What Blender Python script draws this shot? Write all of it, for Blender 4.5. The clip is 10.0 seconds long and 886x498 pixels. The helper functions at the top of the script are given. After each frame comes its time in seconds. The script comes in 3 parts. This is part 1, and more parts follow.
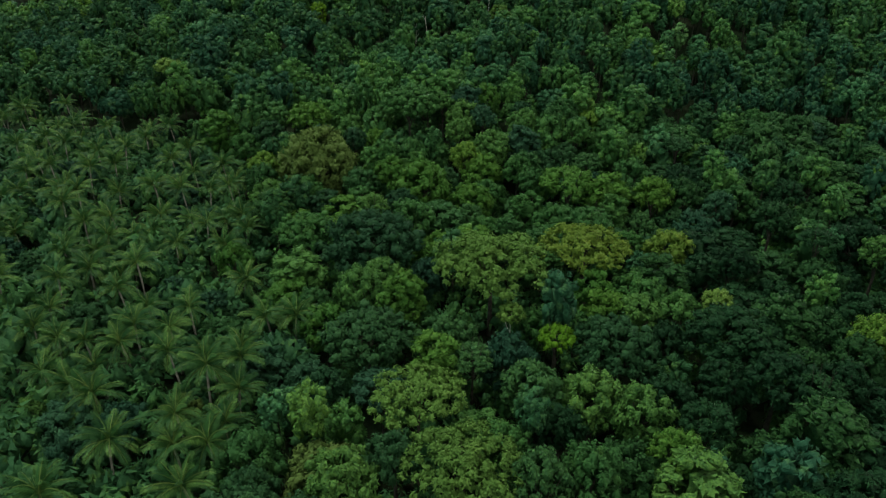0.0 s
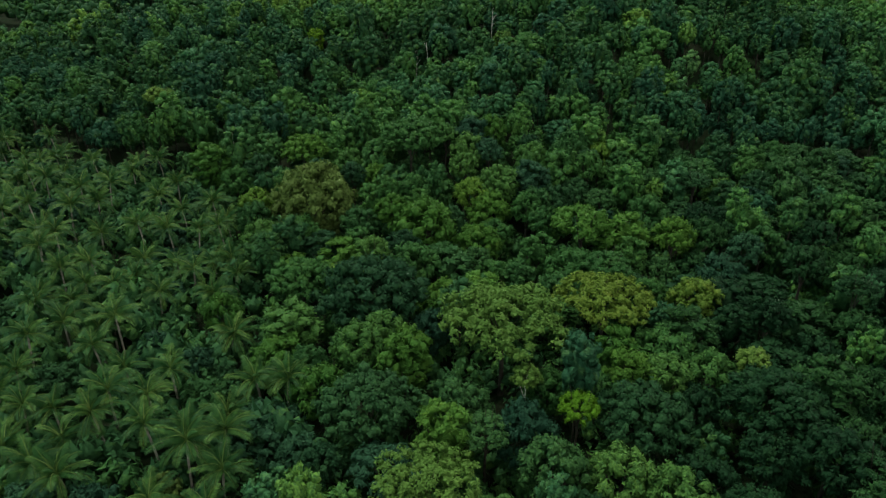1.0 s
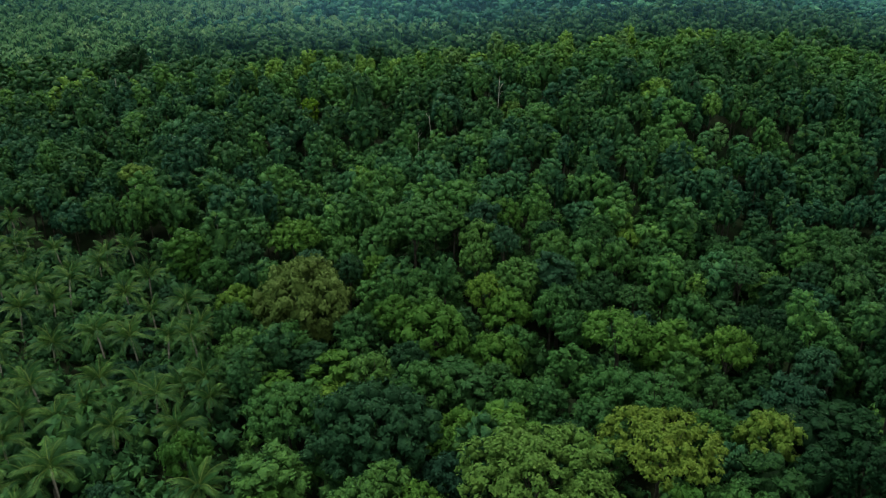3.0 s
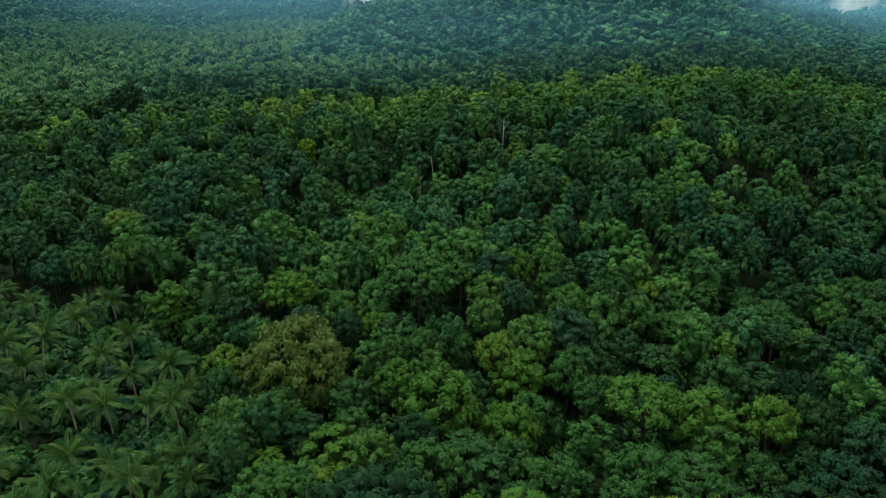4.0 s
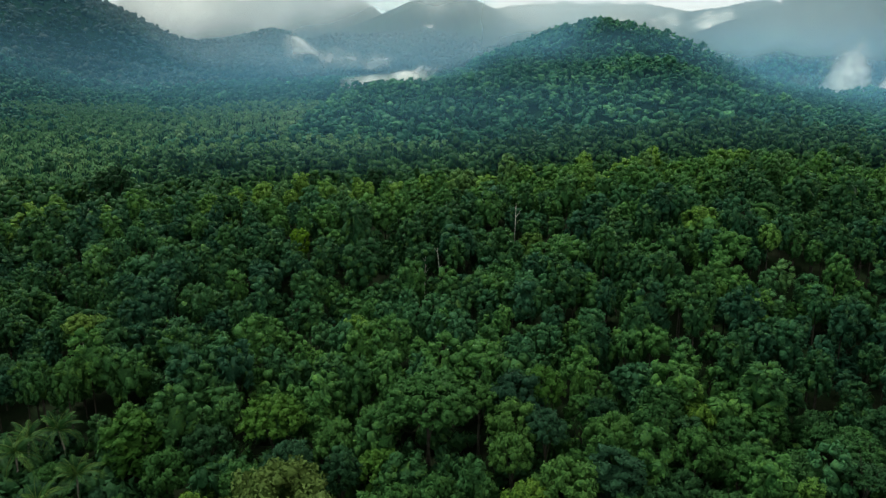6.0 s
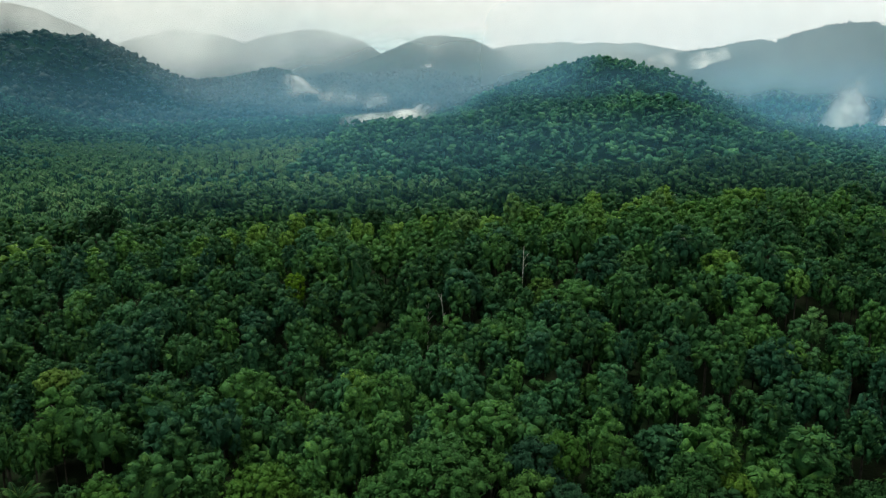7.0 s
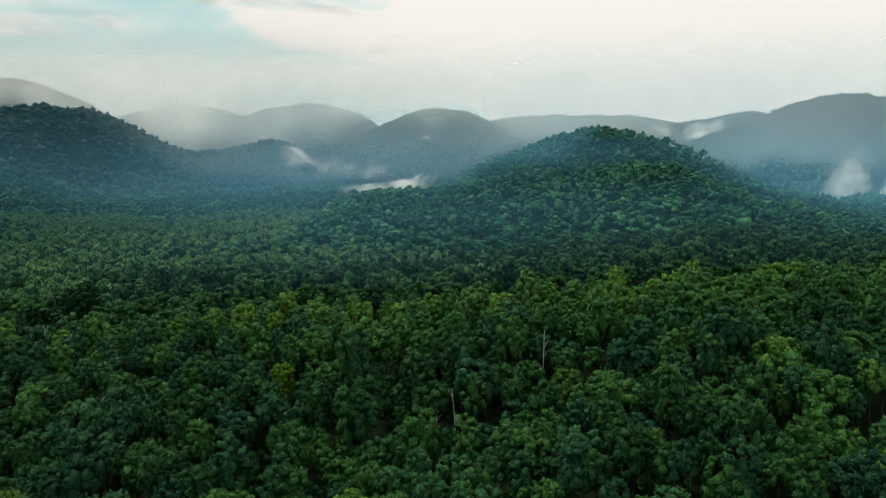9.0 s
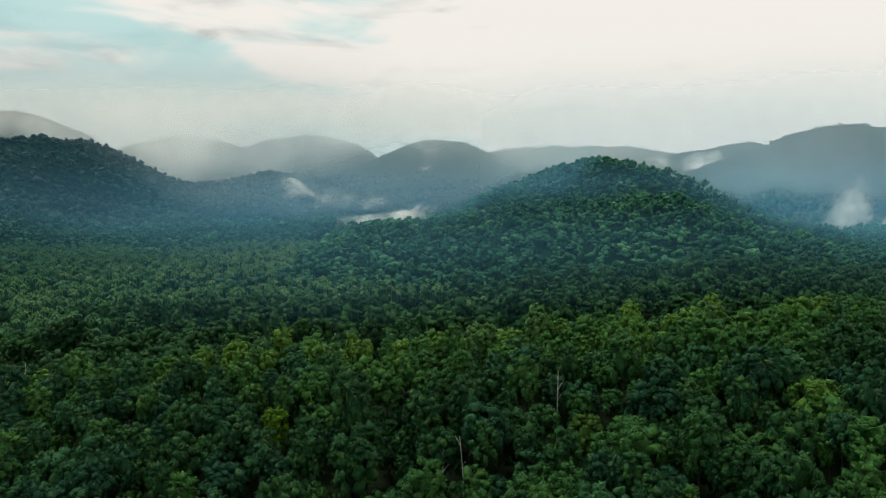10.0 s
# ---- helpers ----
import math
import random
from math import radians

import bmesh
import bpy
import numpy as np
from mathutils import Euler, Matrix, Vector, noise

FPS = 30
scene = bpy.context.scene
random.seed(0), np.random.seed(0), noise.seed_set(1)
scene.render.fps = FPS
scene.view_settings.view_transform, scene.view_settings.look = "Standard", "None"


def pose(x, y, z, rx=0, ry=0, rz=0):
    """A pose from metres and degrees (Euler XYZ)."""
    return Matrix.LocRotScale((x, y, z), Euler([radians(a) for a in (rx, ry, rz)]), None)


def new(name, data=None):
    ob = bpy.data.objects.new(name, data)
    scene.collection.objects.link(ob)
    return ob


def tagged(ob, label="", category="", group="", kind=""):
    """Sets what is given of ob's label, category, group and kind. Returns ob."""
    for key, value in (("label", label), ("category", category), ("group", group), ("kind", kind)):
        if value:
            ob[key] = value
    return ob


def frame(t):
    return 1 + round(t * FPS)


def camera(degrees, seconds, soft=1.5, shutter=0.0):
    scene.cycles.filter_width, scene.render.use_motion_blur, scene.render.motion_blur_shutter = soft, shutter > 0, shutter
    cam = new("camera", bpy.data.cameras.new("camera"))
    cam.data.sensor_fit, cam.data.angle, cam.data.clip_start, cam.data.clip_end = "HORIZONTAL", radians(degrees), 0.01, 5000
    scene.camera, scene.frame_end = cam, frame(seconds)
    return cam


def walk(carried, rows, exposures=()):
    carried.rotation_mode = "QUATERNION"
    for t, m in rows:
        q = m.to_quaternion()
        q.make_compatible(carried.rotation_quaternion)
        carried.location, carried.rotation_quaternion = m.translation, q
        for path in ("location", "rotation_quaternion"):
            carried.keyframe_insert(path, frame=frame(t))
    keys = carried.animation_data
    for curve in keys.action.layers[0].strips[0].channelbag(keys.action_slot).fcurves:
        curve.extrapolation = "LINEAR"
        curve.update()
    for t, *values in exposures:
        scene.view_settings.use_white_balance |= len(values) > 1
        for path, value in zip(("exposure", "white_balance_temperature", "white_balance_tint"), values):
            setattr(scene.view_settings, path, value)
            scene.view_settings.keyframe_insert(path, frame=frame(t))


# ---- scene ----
cam = camera(64.6, 10.0, soft=1.25)
METRES, EYE, TILT, LEAN, TURN = 120.0, 76.0, -28.5, 0.0, 0.0
ROWS = [
    (0.0, 0.0, 0.0, 0.0, -0.0, 0.0, 0.0),
    (0.5, -0.0061, 0.0448, 0.0229, -0.08, 0.71, 0.05),
    (1.0, -0.0124, 0.0893, 0.0457, -0.18, 1.56, 0.11),
    (1.5, -0.0184, 0.134, 0.0686, -0.28, 2.53, 0.17),
    (2.0, -0.0244, 0.1784, 0.0916, -0.37, 3.67, 0.22),
    (2.5, -0.03, 0.2233, 0.1145, -0.45, 4.86, 0.27),
    (4.0, -0.0477, 0.3561, 0.1838, -0.68, 8.84, 0.48),
    (4.5, -0.0535, 0.4003, 0.2068, -0.75, 10.39, 0.55),
    (5.0, -0.0587, 0.4445, 0.2297, -0.79, 11.92, 0.64),
    (5.5, -0.0647, 0.4883, 0.2529, -0.86, 13.43, 0.71),
    (7.0, -0.0806, 0.62, 0.3213, -1.0, 17.93, 0.92),
    (7.5, -0.0859, 0.6638, 0.3441, -1.04, 19.41, 1.01),
    (8.0, -0.091, 0.7071, 0.3667, -1.08, 20.83, 1.1),
    (8.5, -0.0962, 0.7508, 0.3895, -1.12, 22.23, 1.17),
    (9.0, -0.1013, 0.7943, 0.4124, -1.15, 23.57, 1.22),
    (9.5, -0.1069, 0.8379, 0.4352, -1.18, 24.85, 1.31),
    (10.0, -0.1124, 0.8817, 0.4582, -1.22, 26.09, 1.36),
]
walk(cam, [(t, pose(0, 0, EYE, TILT, LEAN, TURN) @ pose(METRES * x, METRES * y, METRES * z, 90 + pitch, roll, yaw)) for t, x, y, z, yaw, pitch, roll in ROWS], [(0, 0.08), (2.5, 0.16), (5.5, 0.04), (7.5, -0.16), (10.0, -0.45)])

# ---- world and sun: a bright overcast sky with a few pale blue gaps ----
SUN_ELEVATION, SUN_HEADING = 60.0, -50.0
world = bpy.data.worlds.new("sky")
scene.world = world
world.use_nodes = True
wn, wl = world.node_tree.nodes, world.node_tree.links
wn.clear()


def wnode(kind, **values):
    n = wn.new(kind)
    for key, value in values.items():
        n.inputs[key].default_value = value
    return n


def wmath(op, a, b=None, clamp=False):
    n = wn.new("ShaderNodeMath")
    n.operation, n.use_clamp = op, clamp
    for i, v in enumerate((a, b)):
        if v is None:
            continue
        if isinstance(v, (int, float)):
            n.inputs[i].default_value = v
        else:
            wl.new(v, n.inputs[i])
    return n.outputs[0]


def wmix(fac, a, b):
    n = wn.new("ShaderNodeMix")
    n.data_type = "RGBA"
    for s, v in ((n.inputs[0], fac), (n.inputs[6], a), (n.inputs[7], b)):
        if isinstance(v, tuple):
            s.default_value = v
        else:
            wl.new(v, s)
    return n.outputs[2]


def wramp(value, lo, hi):
    n = wn.new("ShaderNodeMapRange")
    n.interpolation_type = "SMOOTHSTEP"
    n.inputs[1].default_value, n.inputs[2].default_value = lo, hi
    wl.new(value, n.inputs[0])
    return n.outputs[0]


sky = wn.new("ShaderNodeTexSky")
sky.sky_type, sky.sun_disc = "NISHITA", False
sky.sun_elevation, sky.sun_rotation = radians(SUN_ELEVATION), radians(SUN_HEADING)
sky_scaled = wn.new("ShaderNodeVectorMath")
sky_scaled.operation = "SCALE"
wl.new(sky.outputs[0], sky_scaled.inputs[0])
sky_scaled.inputs[3].default_value = 0.12
coord = wn.new("ShaderNodeTexCoord")
split = wn.new("ShaderNodeSeparateXYZ")
wl.new(coord.outputs["Generated"], split.inputs[0])
stretch = wn.new("ShaderNodeMapping")
stretch.inputs["Scale"].default_value = (2.2, 2.2, 9.0)
stretch.inputs["Rotation"].default_value = (0, radians(9), 0)
wl.new(coord.outputs["Generated"], stretch.inputs[0])
broad = wnode("ShaderNodeTexNoise", Scale=1.6, Detail=4.0, Roughness=0.5, Distortion=0.6)
wl.new(stretch.outputs[0], broad.inputs["Vector"])
fine = wnode("ShaderNodeTexNoise", Scale=3.4, Detail=5.0, Roughness=0.55, Distortion=0.4)
wl.new(stretch.outputs[0], fine.inputs["Vector"])
# gaps open mostly to the west of the flight; the middle is one white sheet
west = wmath("MULTIPLY", split.outputs[0], -0.42)
gap = wramp(wmath("ADD", broad.outputs["Fac"], west), 0.53, 0.70)
grey = wramp(wmath("ADD", fine.outputs["Fac"], wmath("MULTIPLY", split.outputs[0], -0.3)), 0.52, 0.86)
low = wmath("MULTIPLY", wramp(split.outputs[2], 0.27, 0.10), wmath("MULTIPLY", wramp(split.outputs[0], 0.06, -0.25), 0.95))
cloud = wmix(grey, (1.06, 1.02, 0.95, 1), (0.62, 0.64, 0.62, 1))
veiled_blue = wmix(wmath("MULTIPLY", gap, 0.72), cloud, (0.50, 0.88, 0.83, 1))
with_sky = wmix(wmath("MULTIPLY", gap, 0.12), veiled_blue, sky_scaled.outputs[0])
total = wmix(wmath("MULTIPLY", low, 0.82), with_sky, (0.52, 0.52, 0.49, 1))
background = wnode("ShaderNodeBackground", Strength=1.15)
wl.new(total, background.inputs[0])
wl.new(background.outputs[0], wn.new("ShaderNodeOutputWorld").inputs[0])

sun = new("sun", bpy.data.lights.new("sun", "SUN"))
sun.data.energy, sun.data.angle, sun.data.color = 3.3, radians(12), (1.0, 0.95, 0.84)
sun.matrix_basis = pose(0, 0, 400, 90 - SUN_ELEVATION, 0, 180 - SUN_HEADING)

# ---- materials ----


class Shader:
    """A node material in the making."""

    def __init__(self, name):
        self.mat = bpy.data.materials.new(name)
        self.mat.use_nodes = True
        self.nodes, self.links = self.mat.node_tree.nodes, self.mat.node_tree.links
        self.nodes.clear()
        self.out = self.nodes.new("ShaderNodeOutputMaterial")

    def put(self, socket, value):
        if isinstance(value, (int, float, tuple)):
            socket.default_value = value
        else:
            self.links.new(value, socket)

    def math(self, op, a, b=0.0):
        n = self.nodes.new("ShaderNodeMath")
        n.operation = op
        self.put(n.inputs[0], a), self.put(n.inputs[1], b)
        return n.outputs[0]

    def mix(self, fac, a, b):
        n = self.nodes.new("ShaderNodeMix")
        n.data_type = "RGBA"
        self.put(n.inputs[0], fac), self.put(n.inputs[6], a), self.put(n.inputs[7], b)
        return n.outputs[2]

    def step(self, value, lo, hi):
        n = self.nodes.new("ShaderNodeMapRange")
        n.interpolation_type = "SMOOTHSTEP"
        self.put(n.inputs[0], value)
        n.inputs[1].default_value, n.inputs[2].default_value = lo, hi
        return n.outputs[0]

    def noise(self, scale, detail=3.0, vector=None, rough=0.55):
        n = self.nodes.new("ShaderNodeTexNoise")
        n.inputs["Scale"].default_value, n.inputs["Detail"].default_value, n.inputs["Roughness"].default_value = scale, detail, rough
        self.links.new(vector or self.place(), n.inputs["Vector"])
        return n.outputs["Fac"]

    def place(self):
        return self.nodes.new("ShaderNodeNewGeometry").outputs["Position"]

    def island(self):
        return self.nodes.new("ShaderNodeNewGeometry").outputs["Random Per Island"]

    def chance(self):
        return self.nodes.new("ShaderNodeObjectInfo").outputs["Random"]

    def attribute(self, name):
        n = self.nodes.new("ShaderNodeAttribute")
        n.attribute_name = name
        return n.outputs["Fac"]

    def principled(self, colour, rough=0.6, specular=0.3, bump=None, height=0.1):
        n = self.nodes.new("ShaderNodeBsdfPrincipled")
        self.put(n.inputs["Base Color"], colour), self.put(n.inputs["Roughness"], rough)
        n.inputs["Specular IOR Level"].default_value = specular
        if bump is not None:
            b = self.nodes.new("ShaderNodeBump")
            b.inputs["Distance"].default_value = height
            self.links.new(bump, b.inputs["Height"])
            self.links.new(b.outputs[0], n.inputs["Normal"])
        return n.outputs[0]

    def done(self, shader):
        self.links.new(shader, self.out.inputs[0])
        return self.mat


def foliage(name, dark, mid, light, source="chance", sheen=0.07, through_leaf=0.15, tuft=2.6, relief=0.3):
    """Leaves: tone from plant to plant, from leaf to leaf, in patches through a crown; gaps between tufts a few hands
    wide are darkened like shade.
    """
    s = Shader(name)
    tone = s.chance() if source == "chance" else s.attribute("tone")
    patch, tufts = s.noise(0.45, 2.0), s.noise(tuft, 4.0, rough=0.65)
    base = s.mix(s.step(tone, 0.0, 0.55), (*dark, 1), (*mid, 1))
    base = s.mix(s.step(tone, 0.55, 1.0), base, (*light, 1))
    base = s.mix(s.math("MULTIPLY", s.step(patch, 0.5, 0.72), 0.4), base, (*light, 1))
    # low spots between tufts go dark: gap shade mixed into the base colour
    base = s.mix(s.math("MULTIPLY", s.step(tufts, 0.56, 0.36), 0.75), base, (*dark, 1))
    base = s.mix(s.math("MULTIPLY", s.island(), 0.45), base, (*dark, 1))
    leaf = s.principled(base, 0.6, sheen, tufts, relief)
    back = s.nodes.new("ShaderNodeBsdfTranslucent")
    s.put(back.inputs[0], base)
    both = s.nodes.new("ShaderNodeMixShader")
    both.inputs[0].default_value = through_leaf
    s.links.new(leaf, both.inputs[1]), s.links.new(back.outputs[0], both.inputs[2])
    return s.done(both.outputs[0])


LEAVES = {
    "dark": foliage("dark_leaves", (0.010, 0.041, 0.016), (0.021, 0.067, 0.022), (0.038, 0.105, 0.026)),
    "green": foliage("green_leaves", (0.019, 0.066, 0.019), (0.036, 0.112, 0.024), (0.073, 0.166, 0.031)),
    # darker copy of the dark leaves, with terrain shade put into the colour
    "deep": foliage("shaded_dark_leaves", (0.005, 0.025, 0.009), (0.010, 0.041, 0.014), (0.022, 0.071, 0.017)),
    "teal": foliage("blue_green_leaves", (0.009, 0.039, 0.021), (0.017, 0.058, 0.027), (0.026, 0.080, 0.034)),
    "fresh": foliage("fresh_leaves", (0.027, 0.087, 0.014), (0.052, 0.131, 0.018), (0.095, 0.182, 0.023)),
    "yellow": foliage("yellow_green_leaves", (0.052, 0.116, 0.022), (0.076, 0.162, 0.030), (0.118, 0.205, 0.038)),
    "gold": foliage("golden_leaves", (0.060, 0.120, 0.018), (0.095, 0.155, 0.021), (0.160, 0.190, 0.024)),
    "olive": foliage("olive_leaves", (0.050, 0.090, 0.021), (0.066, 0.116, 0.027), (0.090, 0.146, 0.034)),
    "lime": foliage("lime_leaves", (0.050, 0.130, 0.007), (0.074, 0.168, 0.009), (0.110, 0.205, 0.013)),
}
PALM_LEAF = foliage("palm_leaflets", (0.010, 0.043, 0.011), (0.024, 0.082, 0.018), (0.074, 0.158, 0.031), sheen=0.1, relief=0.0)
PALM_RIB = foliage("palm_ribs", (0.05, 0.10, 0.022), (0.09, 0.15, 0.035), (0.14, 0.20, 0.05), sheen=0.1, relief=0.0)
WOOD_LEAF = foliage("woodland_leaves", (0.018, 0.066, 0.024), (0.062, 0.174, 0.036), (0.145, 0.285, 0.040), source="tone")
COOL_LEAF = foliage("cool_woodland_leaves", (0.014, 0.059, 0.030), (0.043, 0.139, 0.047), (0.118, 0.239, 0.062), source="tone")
# far leaves tinted bluer: part of the distance haze is in their colour
HAZED_LEAF = foliage("hazed_woodland_leaves", (0.012, 0.068, 0.044), (0.037, 0.151, 0.068), (0.095, 0.268, 0.095), source="tone", tuft=0.5, relief=1.2)
HAZED_MOUNTAIN_LEAF = foliage("hazed_mountain_leaves", (0.004, 0.021, 0.018), (0.009, 0.039, 0.026), (0.019, 0.065, 0.037), source="tone", tuft=0.3, relief=1.5)
HAZED_PALM_LEAF = foliage("hazed_palm_leaflets", (0.032, 0.105, 0.038), (0.072, 0.172, 0.060), (0.145, 0.250, 0.088), source="tone", tuft=0.8, relief=0.0)


def make_bark(name, a, b):
    s = Shader(name)
    rough = s.noise(6.0, 4.0)
    return s.done(s.principled(s.mix(s.step(s.noise(1.3, 3.0), 0.35, 0.65), (*a, 1), (*b, 1)), 0.9, 0.1, rough, 0.04))


BARK = make_bark("brown_bark", (0.022, 0.022, 0.016), (0.05, 0.047, 0.037))
PALE_BARK = make_bark("pale_bark", (0.34, 0.335, 0.30), (0.50, 0.49, 0.45))
PALM_BARK = make_bark("palm_bark", (0.15, 0.145, 0.12), (0.26, 0.25, 0.215))


def make_floor():
    s = Shader("forest_floor")
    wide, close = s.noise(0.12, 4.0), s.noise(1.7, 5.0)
    # near black: the shade in gaps between crowns is in the floor colour
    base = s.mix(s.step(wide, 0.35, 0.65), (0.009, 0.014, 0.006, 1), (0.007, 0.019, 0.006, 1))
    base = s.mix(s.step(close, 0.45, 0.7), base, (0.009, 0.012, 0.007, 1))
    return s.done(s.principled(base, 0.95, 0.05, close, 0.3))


def make_canopy():
    s = Shader("distant_canopy")
    wide, crowns, close = s.noise(0.006, 4.0), s.noise(0.08, 3.0), s.noise(0.4, 3.0)
    base = s.mix(s.step(wide, 0.38, 0.62), (0.004, 0.015, 0.010, 1), (0.006, 0.023, 0.013, 1))
    base = s.mix(s.math("MULTIPLY", s.step(crowns, 0.45, 0.7), 0.5), base, (0.012, 0.040, 0.019, 1))
    return s.done(s.principled(base, 0.9, 0.0, close, 1.2))


FLOOR, CANOPY = make_floor(), make_canopy()


def make_mist(name, colour, grain=0.004, ragged=0.3):
    """Thin water mist: lets most light through, scatters the rest both ways; "thick" says how dense it is."""
    s = Shader(name)
    wobble = s.noise(grain, 5.0)
    thick = s.math("MULTIPLY", s.attribute("thick"), s.math("ADD", 1.0 - ragged, s.math("MULTIPLY", s.step(wobble, 0.3, 0.7), ragged)))
    front, back, both = s.nodes.new("ShaderNodeBsdfDiffuse"), s.nodes.new("ShaderNodeBsdfTranslucent"), s.nodes.new("ShaderNodeAddShader")
    s.put(front.inputs[0], (*colour, 1)), s.put(back.inputs[0], (*colour, 1))
    s.links.new(front.outputs[0], both.inputs[0]), s.links.new(back.outputs[0], both.inputs[1])
    clear, blend = s.nodes.new("ShaderNodeBsdfTransparent"), s.nodes.new("ShaderNodeMixShader")
    s.links.new(thick, blend.inputs[0]), s.links.new(clear.outputs[0], blend.inputs[1]), s.links.new(both.outputs[0], blend.inputs[2])
    return s.done(blend.outputs[0])


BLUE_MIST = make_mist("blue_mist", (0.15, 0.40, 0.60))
PALE_MIST = make_mist("pale_mist", (0.47, 0.56, 0.59))
CLOUD_MIST = make_mist("cloud_mist", (0.62, 0.61, 0.585))
WHITE_MIST = make_mist("white_mist", (0.66, 0.63, 0.58), grain=0.03, ragged=0.65)


# ---- mesh helpers ----


def mesh_of(name, verts, faces, material, tone=None, attr="tone", smooth=False):
    """A mesh from arrays; faces is an array of triangles or of quads, or a list of such arrays with materials."""
    groups = faces if isinstance(faces, list) else [faces]
    mats = material if isinstance(material, list) else [material]
    me = bpy.data.meshes.new(name)
    loops = np.concatenate([f.ravel() for f in groups]).astype(np.int32)
    sizes = np.concatenate([np.full(len(f), f.shape[1]) for f in groups])
    starts = np.concatenate(([0], np.cumsum(sizes)[:-1])).astype(np.int32)
    me.vertices.add(len(verts)), me.loops.add(len(loops)), me.polygons.add(len(sizes))
    me.vertices.foreach_set("co", np.asarray(verts, np.float32).ravel())
    me.loops.foreach_set("vertex_index", loops)
    me.polygons.foreach_set("loop_start", starts)
    for m in mats:
        me.materials.append(m)
    if len(mats) == len(groups) and len(mats) > 1:
        me.polygons.foreach_set("material_index", np.concatenate([np.full(len(f), i) for i, f in enumerate(groups)]).astype(np.int32))
    me.polygons.foreach_set("use_smooth", np.full(len(sizes), smooth))
    if tone is not None:
        a = me.attributes.new(attr, "FLOAT", "POINT")
        a.data.foreach_set("value", np.asarray(tone, np.float32))
    me.update(calc_edges=True)
    return me


TABLE = np.random.default_rng(5).random((256, 256))


def value_noise(x, y, size):
    u, v = np.asarray(x) / size, np.asarray(y) / size
    i, j = np.floor(u).astype(int), np.floor(v).astype(int)
    a, b = u - i, v - j
    a, b = a * a * (3 - 2 * a), b * b * (3 - 2 * b)
    g = lambda p, q: TABLE[p & 255, q & 255]
    return (g(i, j) * (1 - a) + g(i + 1, j) * a) * (1 - b) + (g(i, j + 1) * (1 - a) + g(i + 1, j + 1) * a) * b - 0.5


def fractal(x, y, size, octaves=4):
    return sum(value_noise(x + 37 * k, y - 53 * k, size / 2**k) / 2**k for k in range(octaves))


def ridged(x, y, size, octaves=3):
    return sum((1 - 4 * np.abs(value_noise(x + 91 * k, y + 17 * k, size / 2**k))) / 2**k for k in range(octaves)) / 1.75


def crowns_over(x, y, cell):
    """Rounded crown tops over a plan: 0 in the clefts to 1 on top."""
    i, j = np.floor(x / cell).astype(int), np.floor(y / cell).astype(int)
    best = np.zeros(np.shape(x))
    for a in (-1, 0, 1):
        for b in (-1, 0, 1):
            p, q = i + a, j + b
            cx = (p + 0.15 + 0.7 * TABLE[p & 255, q & 255]) * cell
            cy = (q + 0.15 + 0.7 * TABLE[(q + 71) & 255, p & 255]) * cell
            r = cell * (0.55 + 0.35 * TABLE[(p + 13) & 255, (q + 101) & 255])
            d = ((x - cx) ** 2 + (y - cy) ** 2) / r**2
            best = np.maximum(best, np.sqrt(np.clip(1 - d, 0, 1)) * r / cell * 1.2)
    return best


# ---- the lie of the land: low swells as (x, y, height, half-width across, before, behind) ----
LOW_HILLS = [
    (95, 322, 28, 130, 94, 48),
    (-75, 325, 13, 110, 64, 42),
    (130, 455, 10, 100, 50, 60),
    (76, 258, 8, 46, 34, 40),
    (26, 226, 6, 30, 22, 26),
    (0, 186, 7, 27, 20, 22),
]
CRESTS = []


def crest(y, slant, front, rear, line, woods=8.0):
    """A hill by its crest line: corners of x and treetop height, how far back it lies, and how wide its two slopes are."""
    xs, zs = zip(*line)
    CRESTS.append((y, slant, front, rear, np.array(xs, float), np.array(zs, float) - woods))


crest(862, -0.30, 230, 200, [(-140, 31), (-105, 52), (-55, 68), (-20, 66), (20, 73), (80, 81), (125, 86), (165, 89), (215, 95), (250, 79), (295, 58), (340, 48), (430, 29), (490, 15)])
crest(1200, 0.0, 300, 260, [(20, 70), (70, 107), (135, 121), (165, 140), (200, 150), (240, 149), (285, 139), (325, 121), (365, 100), (420, 64), (480, 20)])
crest(1650, 0.0, 610, 420, [(-1090, 238), (-910, 250), (-800, 240), (-750, 251), (-700, 251), (-655, 228), (-605, 203), (-550, 175), (-520, 154), (-435, 108), (-300, 40)])
crest(2050, 0.0, 560, 300, [(-700, 164), (-540, 186), (-455, 199), (-415, 211), (-365, 195), (-335, 176), (-240, 145), (-145, 105), (0, 60)])
crest(1700, 0.0, 520, 420, [(330, 90), (415, 145), (475, 164), (570, 168), (695, 205), (790, 239), (835, 261), (890, 277), (955, 269), (1050, 256), (1225, 226)])
crest(1800, 0.0, 330, 260, [(-200, 60), (-130, 112), (-75, 134), (-20, 151), (40, 165), (130, 169), (200, 150), (265, 124), (340, 80)])
crest(2400, 0.0, 380, 300, [(-480, 120), (-390, 186), (-320, 207), (-145, 220), (-25, 221), (55, 215), (140, 199), (270, 171)])
crest(2600, 0.0, 420, 300, [(520, 120), (660, 210), (755, 257), (875, 296), (1025, 319), (1125, 336), (1270, 317)])
crest(3150, 0.0, 460, 300, [(-620, 160), (-385, 282), (-185, 355), (-25, 424), (70, 433), (165, 425), (245, 388), (375, 309), (510, 225), (640, 120)])
